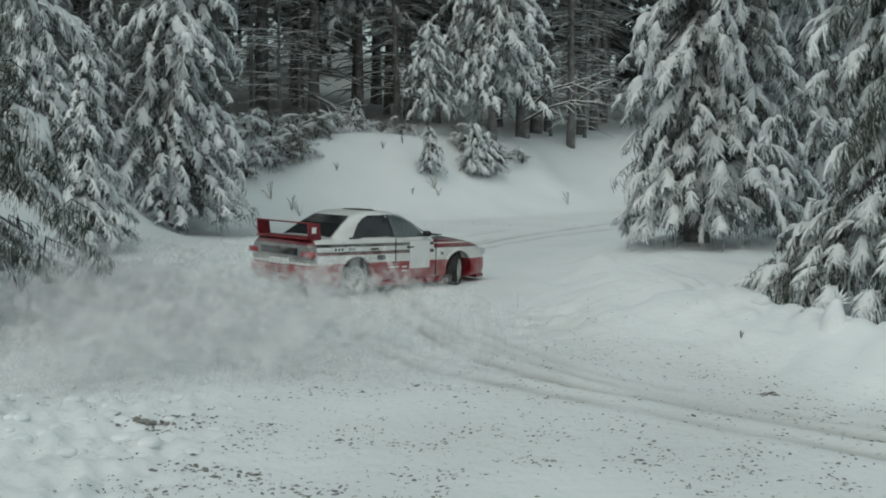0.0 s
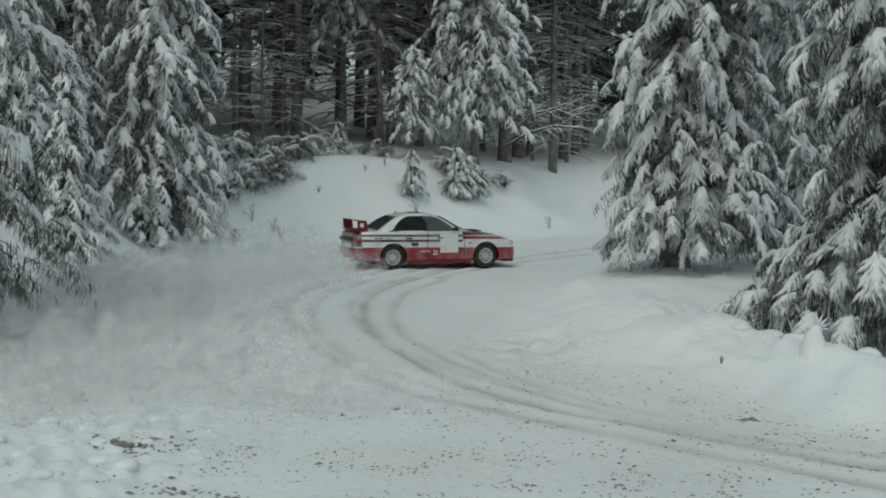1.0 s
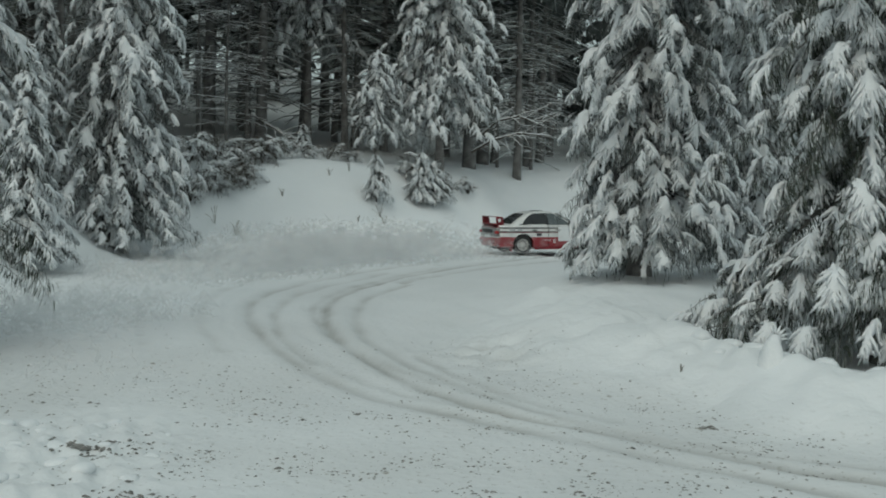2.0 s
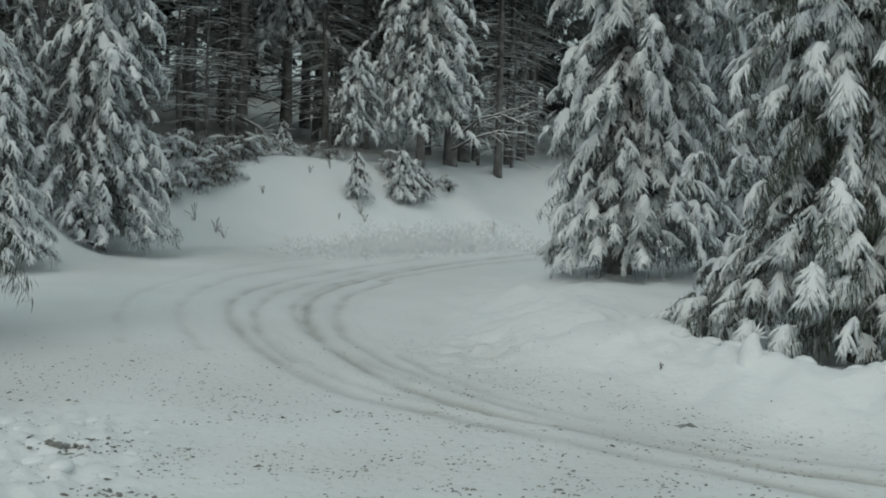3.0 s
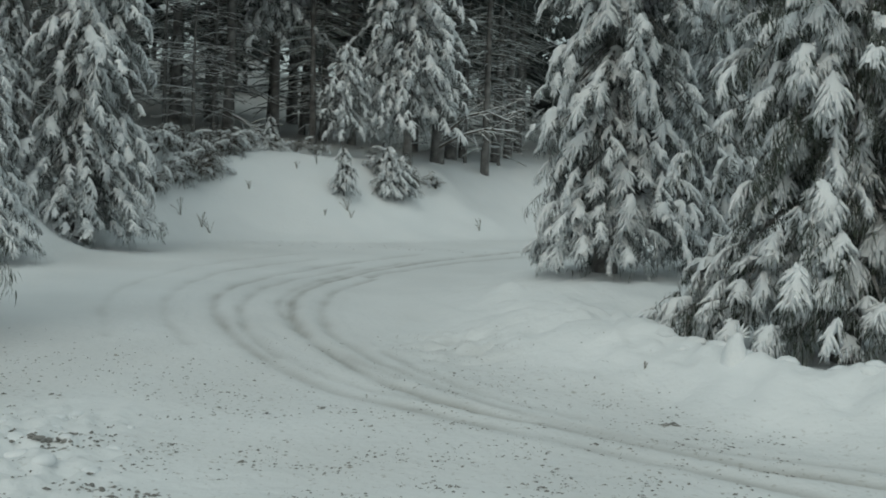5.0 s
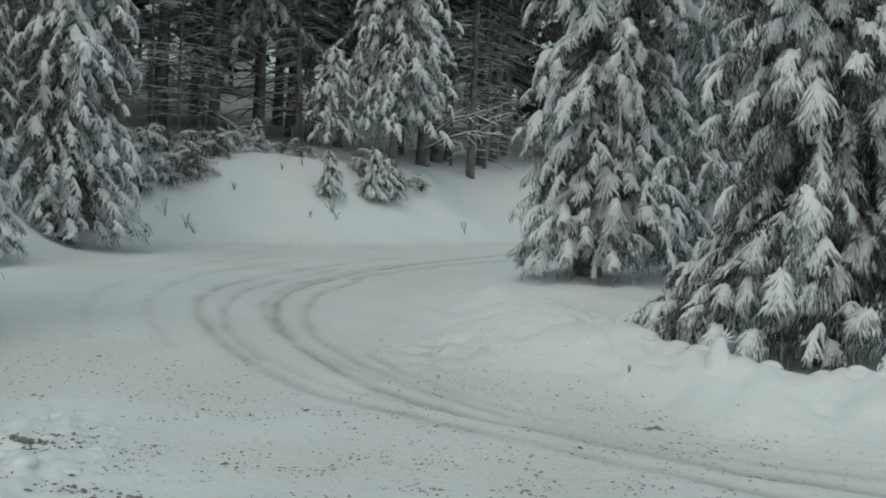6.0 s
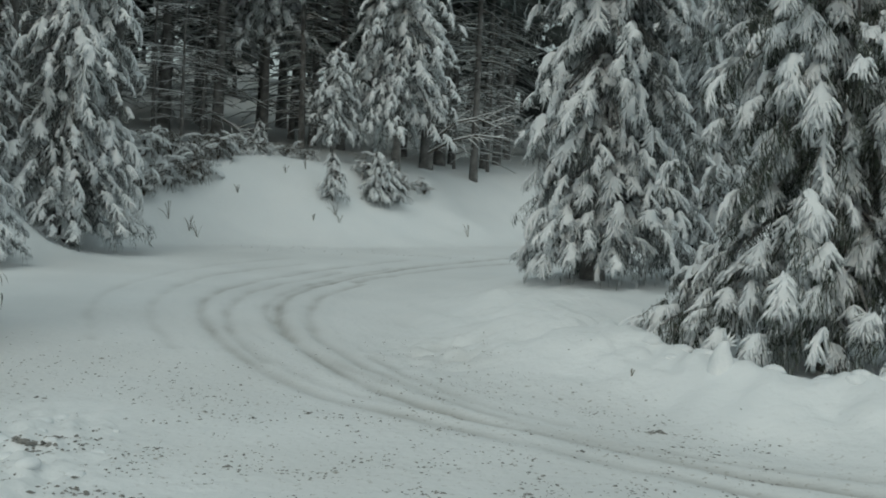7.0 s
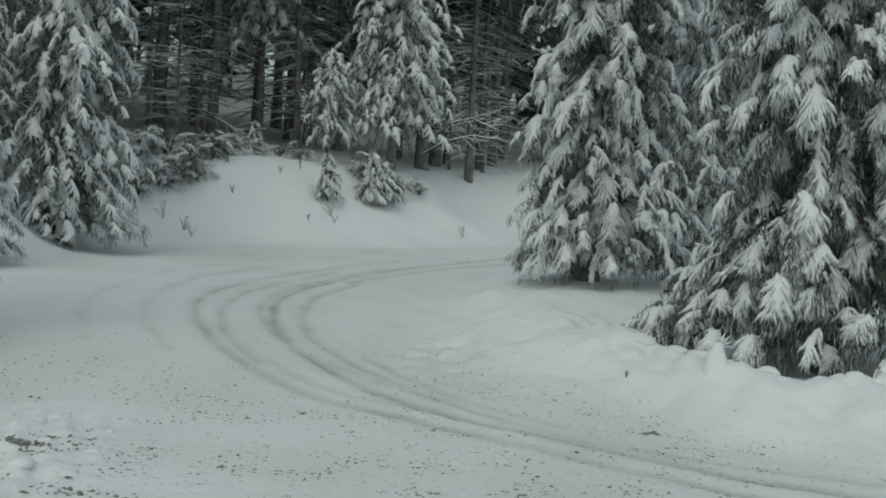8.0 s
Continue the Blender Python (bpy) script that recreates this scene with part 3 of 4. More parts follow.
def paint_material():
    m, n, l, b = material("rally_paint", 0.28)
    b.inputs["Coat Weight"].default_value = 0.4
    b.inputs["Coat Roughness"].default_value = 0.12
    co = n.new("ShaderNodeTexCoord")
    sep = n.new("ShaderNodeSeparateXYZ")
    l.new(co.outputs["Object"], sep.inputs[0])
    slope = n.new("ShaderNodeMath")
    slope.operation = 'MULTIPLY_ADD'
    slope.inputs[1].default_value = 0.012
    l.new(sep.outputs[0], slope.inputs[0])
    l.new(sep.outputs[2], slope.inputs[2])
    white, red, maroon, black = (0.72, 0.73, 0.72, 1), (0.29, 0.018, 0.028, 1), (0.14, 0.012, 0.02, 1), (0.03, 0.028, 0.03, 1)

    def bands(rows):
        r = n.new("ShaderNodeValToRGB")
        r.color_ramp.interpolation = 'CONSTANT'
        e = r.color_ramp.elements
        e[0].position, e[0].color = rows[0]
        e[1].position, e[1].color = rows[1]
        for p, c in rows[2:]:
            e.new(p).color = c
        l.new(slope.outputs[0], r.inputs[0])
        return r

    side = bands([(0.0, red), (0.565, white), (0.70, maroon), (0.735, black), (0.76, white), (0.835, black), (0.885, white)])
    nose = bands([(0.0, red), (0.56, white), (0.775, maroon), (0.82, red), (0.85, white), (0.87, maroon), (0.93, black), (0.965, white)])
    tail = bands([(0.0, red), (0.54, white), (0.575, (0.20, 0.20, 0.20, 1)), (0.86, maroon), (1.03, white)])
    ahead = n.new("ShaderNodeMath")
    ahead.operation = 'GREATER_THAN'
    ahead.inputs[1].default_value = 1.86
    l.new(sep.outputs[0], ahead.inputs[0])
    behind = n.new("ShaderNodeMath")
    behind.operation = 'LESS_THAN'
    behind.inputs[1].default_value = -0.80
    l.new(sep.outputs[0], behind.inputs[0])
    m1 = n.new("ShaderNodeMixRGB")
    l.new(ahead.outputs[0], m1.inputs[0])
    l.new(side.outputs[0], m1.inputs[1])
    l.new(nose.outputs[0], m1.inputs[2])
    m2 = n.new("ShaderNodeMixRGB")
    l.new(behind.outputs[0], m2.inputs[0])
    l.new(m1.outputs[0], m2.inputs[1])
    l.new(tail.outputs[0], m2.inputs[2])
    # road film and snow dust
    no = n.new("ShaderNodeTexNoise")
    no.inputs["Scale"].default_value = 3.0
    no.inputs["Detail"].default_value = 8
    l.new(co.outputs["Object"], no.inputs["Vector"])
    cut = n.new("ShaderNodeMapRange")
    cut.inputs["From Min"].default_value = 0.42
    cut.inputs["From Max"].default_value = 0.75
    cut.inputs["To Max"].default_value = 0.5
    l.new(no.outputs[0], cut.inputs["Value"])
    dust = n.new("ShaderNodeMixRGB")
    dust.inputs[2].default_value = (0.42, 0.41, 0.40, 1)
    l.new(cut.outputs[0], dust.inputs[0])
    l.new(m2.outputs[0], dust.inputs[1])
    l.new(dust.outputs[0], b.inputs["Base Color"])
    return m


M_PAINT = paint_material()
M_GLASS = mottled("tinted_glass", (0.012, 0.014, 0.015), (0.03, 0.033, 0.034), 2, 20, 0.08, bump=0.0, spec=0.6)
# front panes: the base colour is lightened to hold the sky's reflection
M_REFLECTING = mottled("glass_with_reflection", (0.06, 0.075, 0.078), (0.12, 0.14, 0.145), 2, 20, 0.08, bump=0.0, spec=0.8)
M_RED = mottled("red_plastic", (0.13, 0.012, 0.018), (0.26, 0.03, 0.04), 5, 40, 0.35, bump=0.0)
M_BLACK = mottled("black_plastic", (0.014, 0.014, 0.015), (0.04, 0.04, 0.042), 5, 60, 0.6, bump=0.2)
M_TYRE = mottled("tyre_rubber", (0.014, 0.014, 0.015), (0.06, 0.06, 0.06), 6, 60, 0.85, bump=0.4)
M_RIM = mottled("white_rim", (0.44, 0.44, 0.42), (0.62, 0.62, 0.60), 6, 50, 0.4, bump=0.0)
M_PLATE = mottled("white_sheet", (0.70, 0.72, 0.73), (0.80, 0.82, 0.83), 3, 30, 0.5, bump=0.0)
M_LAMP = mottled("red_lamp_glass", (0.28, 0.01, 0.02), (0.4, 0.03, 0.03), 8, 60, 0.15, bump=0.0, spec=0.6)
M_HEAD = mottled("lamp_glass", (0.45, 0.48, 0.5), (0.65, 0.68, 0.7), 8, 60, 0.1, bump=0.0, spec=0.8)
M_STEEL = mottled("exhaust_steel", (0.25, 0.25, 0.25), (0.4, 0.4, 0.4), 8, 60, 0.35, 1.0, bump=0.0)
M_BARS = mottled("printed_bars", (0.05, 0.05, 0.06), (0.09, 0.09, 0.1), 8, 60, 0.5, bump=0.0)

BODY = [  # x, half width, underside, shoulder, top
    (-0.93, 0.66, 0.34, 0.80, 0.84), (-0.90, 0.76, 0.26, 0.86, 0.93), (-0.80, 0.83, 0.22, 0.91, 0.985), (-0.45, 0.865, 0.20, 0.935, 1.01),
    (-0.1, 0.885, 0.18, 0.945, 1.00), (0.4, 0.885, 0.17, 0.95, 0.99), (1.0, 0.88, 0.17, 0.95, 0.985), (1.7, 0.88, 0.17, 0.945, 0.98),
    (2.0, 0.885, 0.17, 0.925, 0.97), (2.5, 0.89, 0.17, 0.86, 0.925), (2.9, 0.875, 0.17, 0.79, 0.85), (3.15, 0.84, 0.17, 0.72, 0.775),
    (3.30, 0.78, 0.18, 0.64, 0.685), (3.39, 0.68, 0.20, 0.55, 0.585), (3.42, 0.56, 0.24, 0.48, 0.51)]


def body_shell():
    bm = bmesh.new()
    rings = []
    for x, w, zb, zs, zt in BODY:
        half = [(0, zb), (w * 0.84, zb), (w * 0.96, zb + 0.05), (w * 0.995, zb + 0.16), (w, 0.5 * (zb + zs)), (w * 0.985, zs - 0.13), (w * 0.955, zs - 0.03), (w * 0.87, zs + 0.5 * (zt - zs)), (w * 0.5, zt - 0.006), (0, zt)]
        ring = [(-y, z) for y, z in half] + [(y, z) for y, z in half[-2:0:-1]]
        rings.append([bm.verts.new((x, y, z)) for y, z in ring])
    for a, b in zip(rings[:-1], rings[1:]):
        for k in range(len(a)):
            bm.faces.new((a[k], a[(k + 1) % len(a)], b[(k + 1) % len(a)], b[k]))
    bm.faces.new(rings[0])
    bm.faces.new(rings[-1][::-1])
    return bm


def cut_arches(ob):
    """Opens the four wheel arches in the body."""
    cutters = []
    for x in (0.0, 2.51):
        for side in (-1, 1):
            bm = bmesh.new()
            bmesh.ops.create_cone(bm, cap_ends=True, segments=28, radius1=0.365, radius2=0.365, depth=0.5, matrix=Matrix.Translation((x, side * 0.83, 0.315)) @ Matrix.Rotation(radians(90), 4, 'X'))
            me = bpy.data.meshes.new("cutter")
            bm.to_mesh(me)
            bm.free()
            c = new("cutter", me)
            mod = ob.modifiers.new("arch", 'BOOLEAN')
            mod.operation, mod.solver, mod.object = 'DIFFERENCE', 'EXACT', c
            cutters.append(c)
    dg = bpy.context.evaluated_depsgraph_get()
    cut = bpy.data.meshes.new_from_object(ob.evaluated_get(dg))
    ob.modifiers.clear()
    ob.data = cut
    for p in cut.polygons:
        p.use_smooth = True
    cut.set_sharp_from_angle(angle=radians(35))
    for c in cutters:
        bpy.data.objects.remove(c)


CABIN = [  # z, rear x, front x, half width
    (0.93, -0.42, 2.02, 0.79), (1.00, -0.30, 1.88, 0.765), (1.20, 0.00, 1.56, 0.685), (1.33, 0.24, 1.33, 0.615), (1.385, 0.42, 1.18, 0.54), (1.41, 0.62, 1.02, 0.36)]


def cabin_at(z):
    for a, b in zip(CABIN[:-1], CABIN[1:]):
        if z <= b[0]:
            t = (z - a[0]) / (b[0] - a[0])
            return [p + t * (q - p) for p, q in zip(a, b)]
    return CABIN[-1]


def cabin_shell():
    bm = bmesh.new()
    rings = []
    for z, xr, xf, w in CABIN:
        c = 0.13
        ring = [(xr, w - c - 0.05), (xr + 0.05, w - 0.04), (xr + c + 0.1, w), (0.5 * (xr + xf), w + 0.012), (xf - c - 0.15, w - 0.01), (xf - 0.07, w - 0.07), (xf, w - c - 0.12), (xf + 0.04, 0.0)]
        full = ring + [(x, -y) for x, y in ring[-2::-1]] + [(xr - 0.03, 0.0)]
        rings.append([bm.verts.new((x, y, z)) for x, y in full])
    for a, b in zip(rings[:-1], rings[1:]):
        for k in range(len(a)):
            bm.faces.new((a[k], a[(k + 1) % len(a)], b[(k + 1) % len(a)], b[k]))
    bm.faces.new(rings[-1])
    return bm


def pane(left, right, place, way, thick=0.006):
    """A curved pane between a left and a right edge, each a list of (u, z) of the same heights."""
    bm = bmesh.new()
    rows = []
    for (a, z), (b, _) in zip(left, right):
        row = [Vector(place(a + (b - a) * k / 4, z)) for k in range(5)]
        rows.append([(bm.verts.new(p), bm.verts.new(p + Vector(way).normalized() * thick)) for p in row])
    for p, q in zip(rows[:-1], rows[1:]):
        for k in range(4):
            for i in (0, 1):
                bm.faces.new((p[k][i], p[k + 1][i], q[k + 1][i], q[k][i]))
        for k in (0, 4):
            bm.faces.new((p[k][0], p[k][1], q[k][1], q[k][0]))
    for row in (rows[0], rows[-1]):
        for k in range(4):
            bm.faces.new((row[k][0], row[k + 1][0], row[k + 1][1], row[k][1]))
    return bm


def lathe(profile, segments=36):
    """Turns a profile of (radius, y) about the y axis."""
    bm = bmesh.new()
    rings = [[bm.verts.new((r * math.cos(6.28319 * k / segments), y, r * math.sin(6.28319 * k / segments))) for k in range(segments)] for r, y in profile]
    for a, b in zip(rings[:-1], rings[1:]):
        for k in range(segments):
            bm.faces.new((a[k], a[(k + 1) % segments], b[(k + 1) % segments], b[k]))
    return bm


def build_wheel(parent, x, side):
    bm = lathe([(0.20, -0.095), (0.225, -0.105), (0.29, -0.105), (0.312, -0.085), (0.316, -0.04), (0.316, 0.04), (0.312, 0.085), (0.29, 0.105), (0.225, 0.105), (0.20, 0.095), (0.20, -0.095)])
    # tread blocks
    for k in range(36):
        a = 6.28319 * (k + 0.5) / 36
        for y in (-0.055, 0.055):
            bmesh.ops.create_cube(bm, size=1, matrix=Matrix.Rotation(a, 4, 'Y') @ Matrix.Translation((0.317, y, 0)) @ Matrix.Diagonal((0.012, 0.07, 0.032, 1)))
    wheel = part("wheel", bm, M_TYRE, parent, "black snow tyre")
    wheel.location = (x, side * 0.765, 0.315)
    o = side
    bm = lathe([(0.205, -0.09 * o), (0.205, 0.09 * o), (0.19, 0.10 * o), (0.178, 0.085 * o), (0.172, 0.05 * o), (0.09, 0.062 * o), (0.06, 0.085 * o), (0.03, 0.085 * o), (0.001, 0.08 * o)])
    rim = part("rim", bm, M_RIM, wheel, "white wheel rim with spokes")
    for k in range(10):
        a = 6.28319 * k / 10
        bm = bmesh.new()
        bmesh.ops.create_cube(bm, size=1, matrix=Matrix.Rotation(a, 4, 'Y') @ Matrix.Translation((0.125, 0.074 * o, 0)) @ Matrix.Rotation(0.12 * o, 4, 'Z') @ Matrix.Diagonal((0.12, 0.024, 0.030, 1)))
        bmesh.ops.bevel(bm, geom=bm.edges[:], offset=0.005, segments=1, affect='EDGES')
        part("spoke", bm, M_RIM, wheel)
        bm = bmesh.new()
        bmesh.ops.create_cube(bm, size=1, matrix=Matrix.Rotation(a + 0.314, 4, 'Y') @ Matrix.Translation((0.128, 0.062 * o, 0)) @ Matrix.Diagonal((0.055, 0.006, 0.026, 1)))
        part("rim_gap", bm, M_BARS, wheel, "dark gap between spokes", False)
    return wheel


def build_car():
    car = tagged(new("rally_car"), "white and red four-door rally car with a large rear wing", "car")
    body = part("body", body_shell(), M_PAINT, car, "white over red painted body with dark stripes")
    cut_arches(body)
    cabin = part("cabin", cabin_shell(), M_PAINT, car, "white roof and pillars")
    cabin.data.set_sharp_from_angle(angle=radians(50))
    # panes, set a little proud of the pillars
    rear_door = ([(0.0, 0.975), (0.08, 1.08), (0.19, 1.20), (0.33, 1.29), (0.46, 1.335)], [(0.90, 0.975), (0.89, 1.08), (0.875, 1.20), (0.86, 1.29), (0.85, 1.335)])
    front_door = ([(0.955, 0.955), (0.945, 1.08), (0.93, 1.20), (0.92, 1.29), (0.91, 1.335)], [(1.72, 0.955), (1.58, 1.08), (1.41, 1.20), (1.24, 1.29), (1.10, 1.335)])
    for side in (-1, 1):
        def on_side(x, z):
            return (x, side * (cabin_at(z)[3] + 0.004 - 0.02 * abs(x - 0.75)), z)
        for nm, pts, mat, lab in (("rear_side_window", rear_door, M_GLASS, "dark tinted glass"), ("front_side_window", front_door, M_REFLECTING, "side glass, paler with a reflection in its colour")):
            part(nm, pane(*pts, on_side, (0, side, 0.4), 0.014), mat, car, lab, False)
        part("door_pillar", pane([(0.84, 0.96), (0.83, 1.1), (0.82, 1.25), (0.81, 1.345)], [(1.0, 0.96), (0.985, 1.1), (0.965, 1.25), (0.955, 1.345)], on_side, (0, side, 0.4), 0.011), M_BLACK, car, "black pillar between the doors", False)
        part("window_trim", slab([on_side(x, z) for x, z in ((-0.10, 0.955), (-0.06, 0.985), (1.76, 0.985), (1.84, 0.955))], (0, side, 0.3), 0.016), M_BLACK, car, "black trim under the windows", False)
        part("mirror", box(1.62, 1.72, side * 0.80, side * 0.95, 0.965, 1.06, 0.03), M_BLACK, car, "door mirror")
        part("side_skirt", box(0.40, 2.10, side * 0.85, side * 0.895, 0.15, 0.24, 0.015), M_RED, car, "red side skirt")
        part("door_handle", box(0.32, 0.50, side * 0.875, side * 0.90, 0.775, 0.805, 0.008), M_BLACK, car)
        part("door_handle", box(1.18, 1.34, side * 0.875, side * 0.90, 0.775, 0.805, 0.008), M_BLACK, car)
        part("number_panel", box(1.245, 1.735, side * 0.878, side * 0.898, 0.415, 0.885, 0.004), M_PLATE, car, "plain white square sheet on the door", False)
        for x0, x1, z0, z1 in ((-0.52, -0.26, 0.765, 0.845), (-0.20, -0.02, 0.77, 0.845), (2.02, 2.10, 0.60, 0.70), (2.24, 2.30, 0.66, 0.71)):
            b = part("sticker", box(x0, x1, side * 0.862, side * 0.891, z0, z1, 0.003), M_PLATE, car, "white sticker with dark bars", False)
            for k in range(3):
                xa = x0 + (x1 - x0) * (0.14 + 0.28 * k)
                part("printed_bar", box(xa, xa + (x1 - x0) * 0.17, side * 0.866, side * 0.893, z0 + 0.02, z1 - 0.02, 0), M_BARS, b, "", False)
        for x0, x1, z0, z1 in ((0.72, 0.98, 0.45, 0.468), (1.06, 1.18, 0.44, 0.47), (1.06, 1.18, 0.37, 0.40)):
            part("sticker", box(x0, x1, side * 0.872, side * 0.893, z0, z1, 0.002), M_PLATE, car, "pale lettering bar", False)
        part("emblem", box(0.48, 0.66, side * 0.876, side * 0.893, 0.60, 0.68, 0.02), M_BARS, car, "dark round emblem")
        for x in (0.0, 2.51):
            bm = bmesh.new()
            rings = []
            for k in range(19):
                a = radians(-8 + 196 * k / 18)
                c, sn = math.cos(a), math.sin(a)
                rings.append([bm.verts.new((x + r * c, side * y, 0.315 + r * sn)) for r, y in ((0.36, 0.80), (0.362, 0.905), (0.385, 0.91), (0.415, 0.885), (0.415, 0.80))])
            for p, q in zip(rings[:-1], rings[1:]):
                for k in range(5):
                    bm.faces.new((p[k], p[(k + 1) % 5], q[(k + 1) % 5], q[k]))
            part("wheel_arch", bm, M_PAINT, car, "flared wheel arch")
        part("tail_lamp", box(-0.935, -0.82, side * 0.56, side * 0.84, 0.68, 0.78, 0.025), M_LAMP, car, "red tail lamp")
        part("headlamp", box(3.12, 3.33, side * 0.50, side * 0.80, 0.58, 0.69, 0.03), M_HEAD, car, "clear headlamp")
        part("mud_flap", box(-0.40, -0.385, side * 0.66, side * 0.88, 0.10, 0.40, 0.004), M_RED, car, "red mud flap", False)
        part("mud_flap", box(2.10, 2.115, side * 0.66, side * 0.88, 0.08, 0.36, 0.004), M_RED, car, "red mud flap", False)
        part("door_seam", box(0.905, 0.915, side * 0.874, side * 0.888, 0.26, 0.95, 0), M_BLACK, car, "", False)
        part("door_seam", box(1.90, 1.91, side * 0.874, side * 0.889, 0.26, 0.93, 0), M_BLACK, car, "", False)

    def on_end(front):
        def place(y, z):
            c = cabin_at(z)
            return ((c[2] + 0.045) if front else (c[1] - 0.034), y, z)
        return place
    part("rear_window", pane([(-0.60, 0.99), (-0.55, 1.1), (-0.50, 1.2), (-0.43, 1.325)], [(0.60, 0.99), (0.55, 1.1), (0.50, 1.2), (0.43, 1.325)], on_end(False), (-1, 0, 0.8), 0.008), M_GLASS, car, "dark rear window", False)
    part("windscreen", pane([(-0.58, 0.99), (-0.54, 1.1), (-0.50, 1.2), (-0.42, 1.325)], [(0.58, 0.99), (0.54, 1.1), (0.50, 1.2), (0.42, 1.325)], on_end(True), (1, 0, 0.8), 0.008), M_REFLECTING, car, "windscreen, paler with a reflection in its colour", False)
    part("roof_vent", box(0.66, 0.95, -0.25, 0.25, 1.395, 1.422, 0.012), M_BLACK, car, "dark roof scoop")
    # rear wing: blade, end plates, lower lip
    wing = part("rear_wing", slab([(-0.66, -0.67, 1.225), (-0.76, -0.67, 1.242), (-0.87, -0.67, 1.245), (-0.87, -0.67, 1.225), (-0.76, -0.67, 1.215), (-0.66, -0.67, 1.205)], (0, 1, 0), 1.34, 0.004), M_RED, car, "large red rear wing", False)
    for side in (-1, 1):
        part("end_plate", slab([(-0.60, side * 0.69, 0.96), (-0.64, side * 0.69, 1.23), (-0.88, side * 0.69, 1.25), (-0.87, side * 0.69, 1.05), (-0.82, side * 0.69, 0.95)], (0, -side, 0), 0.04, 0.004), M_RED, wing, "red end plate", False)
        part("sticker", box(-0.81, -0.72, side * 0.688, side * 0.696, 1.07, 1.17, 0), M_PLATE, wing, "pale sticker", False)
    part("boot_lip", box(-0.90, -0.62, -0.66, 0.66, 0.965, 1.005, 0.012), M_RED, wing, "red lower wing lip")
    part("number_plate", box(-0.945, -0.925, -0.26, 0.26, 0.54, 0.64, 0.004), M_PLATE, car, "white plate with dark bars", False)
    part("rear_panel", box(-0.942, -0.90, -0.48, 0.48, 0.70, 0.82, 0.01), M_BLACK, car, "dark strip between the tail lamps")
    part("rear_bumper", box(-0.965, -0.86, -0.74, 0.74, 0.36, 0.52, 0.04), M_PAINT, car, "rear bumper")
    part("front_bumper", slab([(3.10, -0.80, 0.20), (3.32, -0.70, 0.20), (3.45, -0.45, 0.20), (3.47, 0.0, 0.20), (3.45, 0.45, 0.20), (3.32, 0.70, 0.20), (3.10, 0.80, 0.20)], (0, 0, 1), 0.30, 0.03), M_RED, car, "red front bumper")
    part("air_intake", box(3.40, 3.475, -0.42, 0.42, 0.26, 0.40, 0.01), M_BLACK, car, "dark bumper intake")
    part("splitter", slab([(3.05, -0.84, 0.15), (3.34, -0.74, 0.15), (3.48, -0.40, 0.15), (3.48, 0.40, 0.15), (3.34, 0.74, 0.15), (3.05, 0.84, 0.15)], (0, 0, 1), 0.06), M_RED, car, "red front lip", False)
    part("bonnet_vent", box(2.20, 2.60, -0.35, 0.35, 0.925, 0.945, 0.006), M_BLACK, car, "dark bonnet vent")
    part("wiper", slab([(1.98, -0.5, 1.0), (2.0, -0.5, 1.0), (1.88, 0.05, 1.05), (1.86, 0.05, 1.05)], (0, 0, 1), 0.015), M_BLACK, car, "", False)
    bm = bmesh.new()
    bmesh.ops.create_cone(bm, cap_ends=True, segments=16, radius1=0.05, radius2=0.05, depth=0.2, matrix=Matrix.Translation((-0.92, -0.5, 0.26)) @ Matrix.Rotation(radians(90), 4, 'Y'))
    part("exhaust", bm, M_STEEL, car, "steel exhaust pipe")
    part("underbody", box(-0.7, 3.2, -0.55, 0.55, 0.17, 0.5, 0.02), M_BLACK, car, "dark underbody")
    wheels = [build_wheel(car, x, side) for x in (0.0, 2.51) for side in (-1, 1)]
    return car, wheels


car, wheels = build_car()

# ---- snow thrown up by the wheels ----
def powder_mesh(seed, count, rx, ry, rz):
    r = np.random.RandomState(seed)
    c = r.normal(0, 1, (count, 3))
    c *= (np.minimum(1, 2.3 / np.linalg.norm(c, axis=1)))[:, None]
    c += 0.35 * np.stack([np.sin(2.1 * c[:, 1] + seed), np.sin(1.7 * c[:, 2]), np.sin(2.4 * c[:, 0])], -1)
    c *= np.array((rx, ry, rz))
    size = r.uniform(0.09, 0.20, (count, 1, 1))
    v = c[:, None, :] + r.normal(0, 0.6, (count, 3, 3)) * size
    return soup("flakes", v.reshape(-1, 3), np.arange(count * 3).reshape(-1, 3), [M_SPRAY])


CAR_ROWS = [  # seconds, x, y, z, roll, pitch, heading
    (-0.9, 2.6, 11.0, 0, 0, 0, 128), (-0.5, 0.0, 14.4, 0, 0, 0, 85),
    (0.0, -2.08, 19.34, -0.01, 0.4, 1.2, 46.3), (0.5, -2.28, 24.05, -0.03, 1.4, 2.0, 27.7), (1.0, -1.06, 29.06, -0.01, -0.1, -0.5, 19.6),
    (1.5, 1.08, 33.37, 0.0, -0.2, -2.0, 18.7), (2.0, 4.24, 37.85, 0.04, -1.0, -1.6, 15.0), (2.5, 8.0, 41.8, 0.06, 0, 0, 20),
    (3.2, 15.0, 47.2, 0.1, 0, 0, 28), (4.2, 30, 55.6, 0.1, 0, 0, 29), (8.0, 76, 79.5, 0.1, 0, 0, 29)]


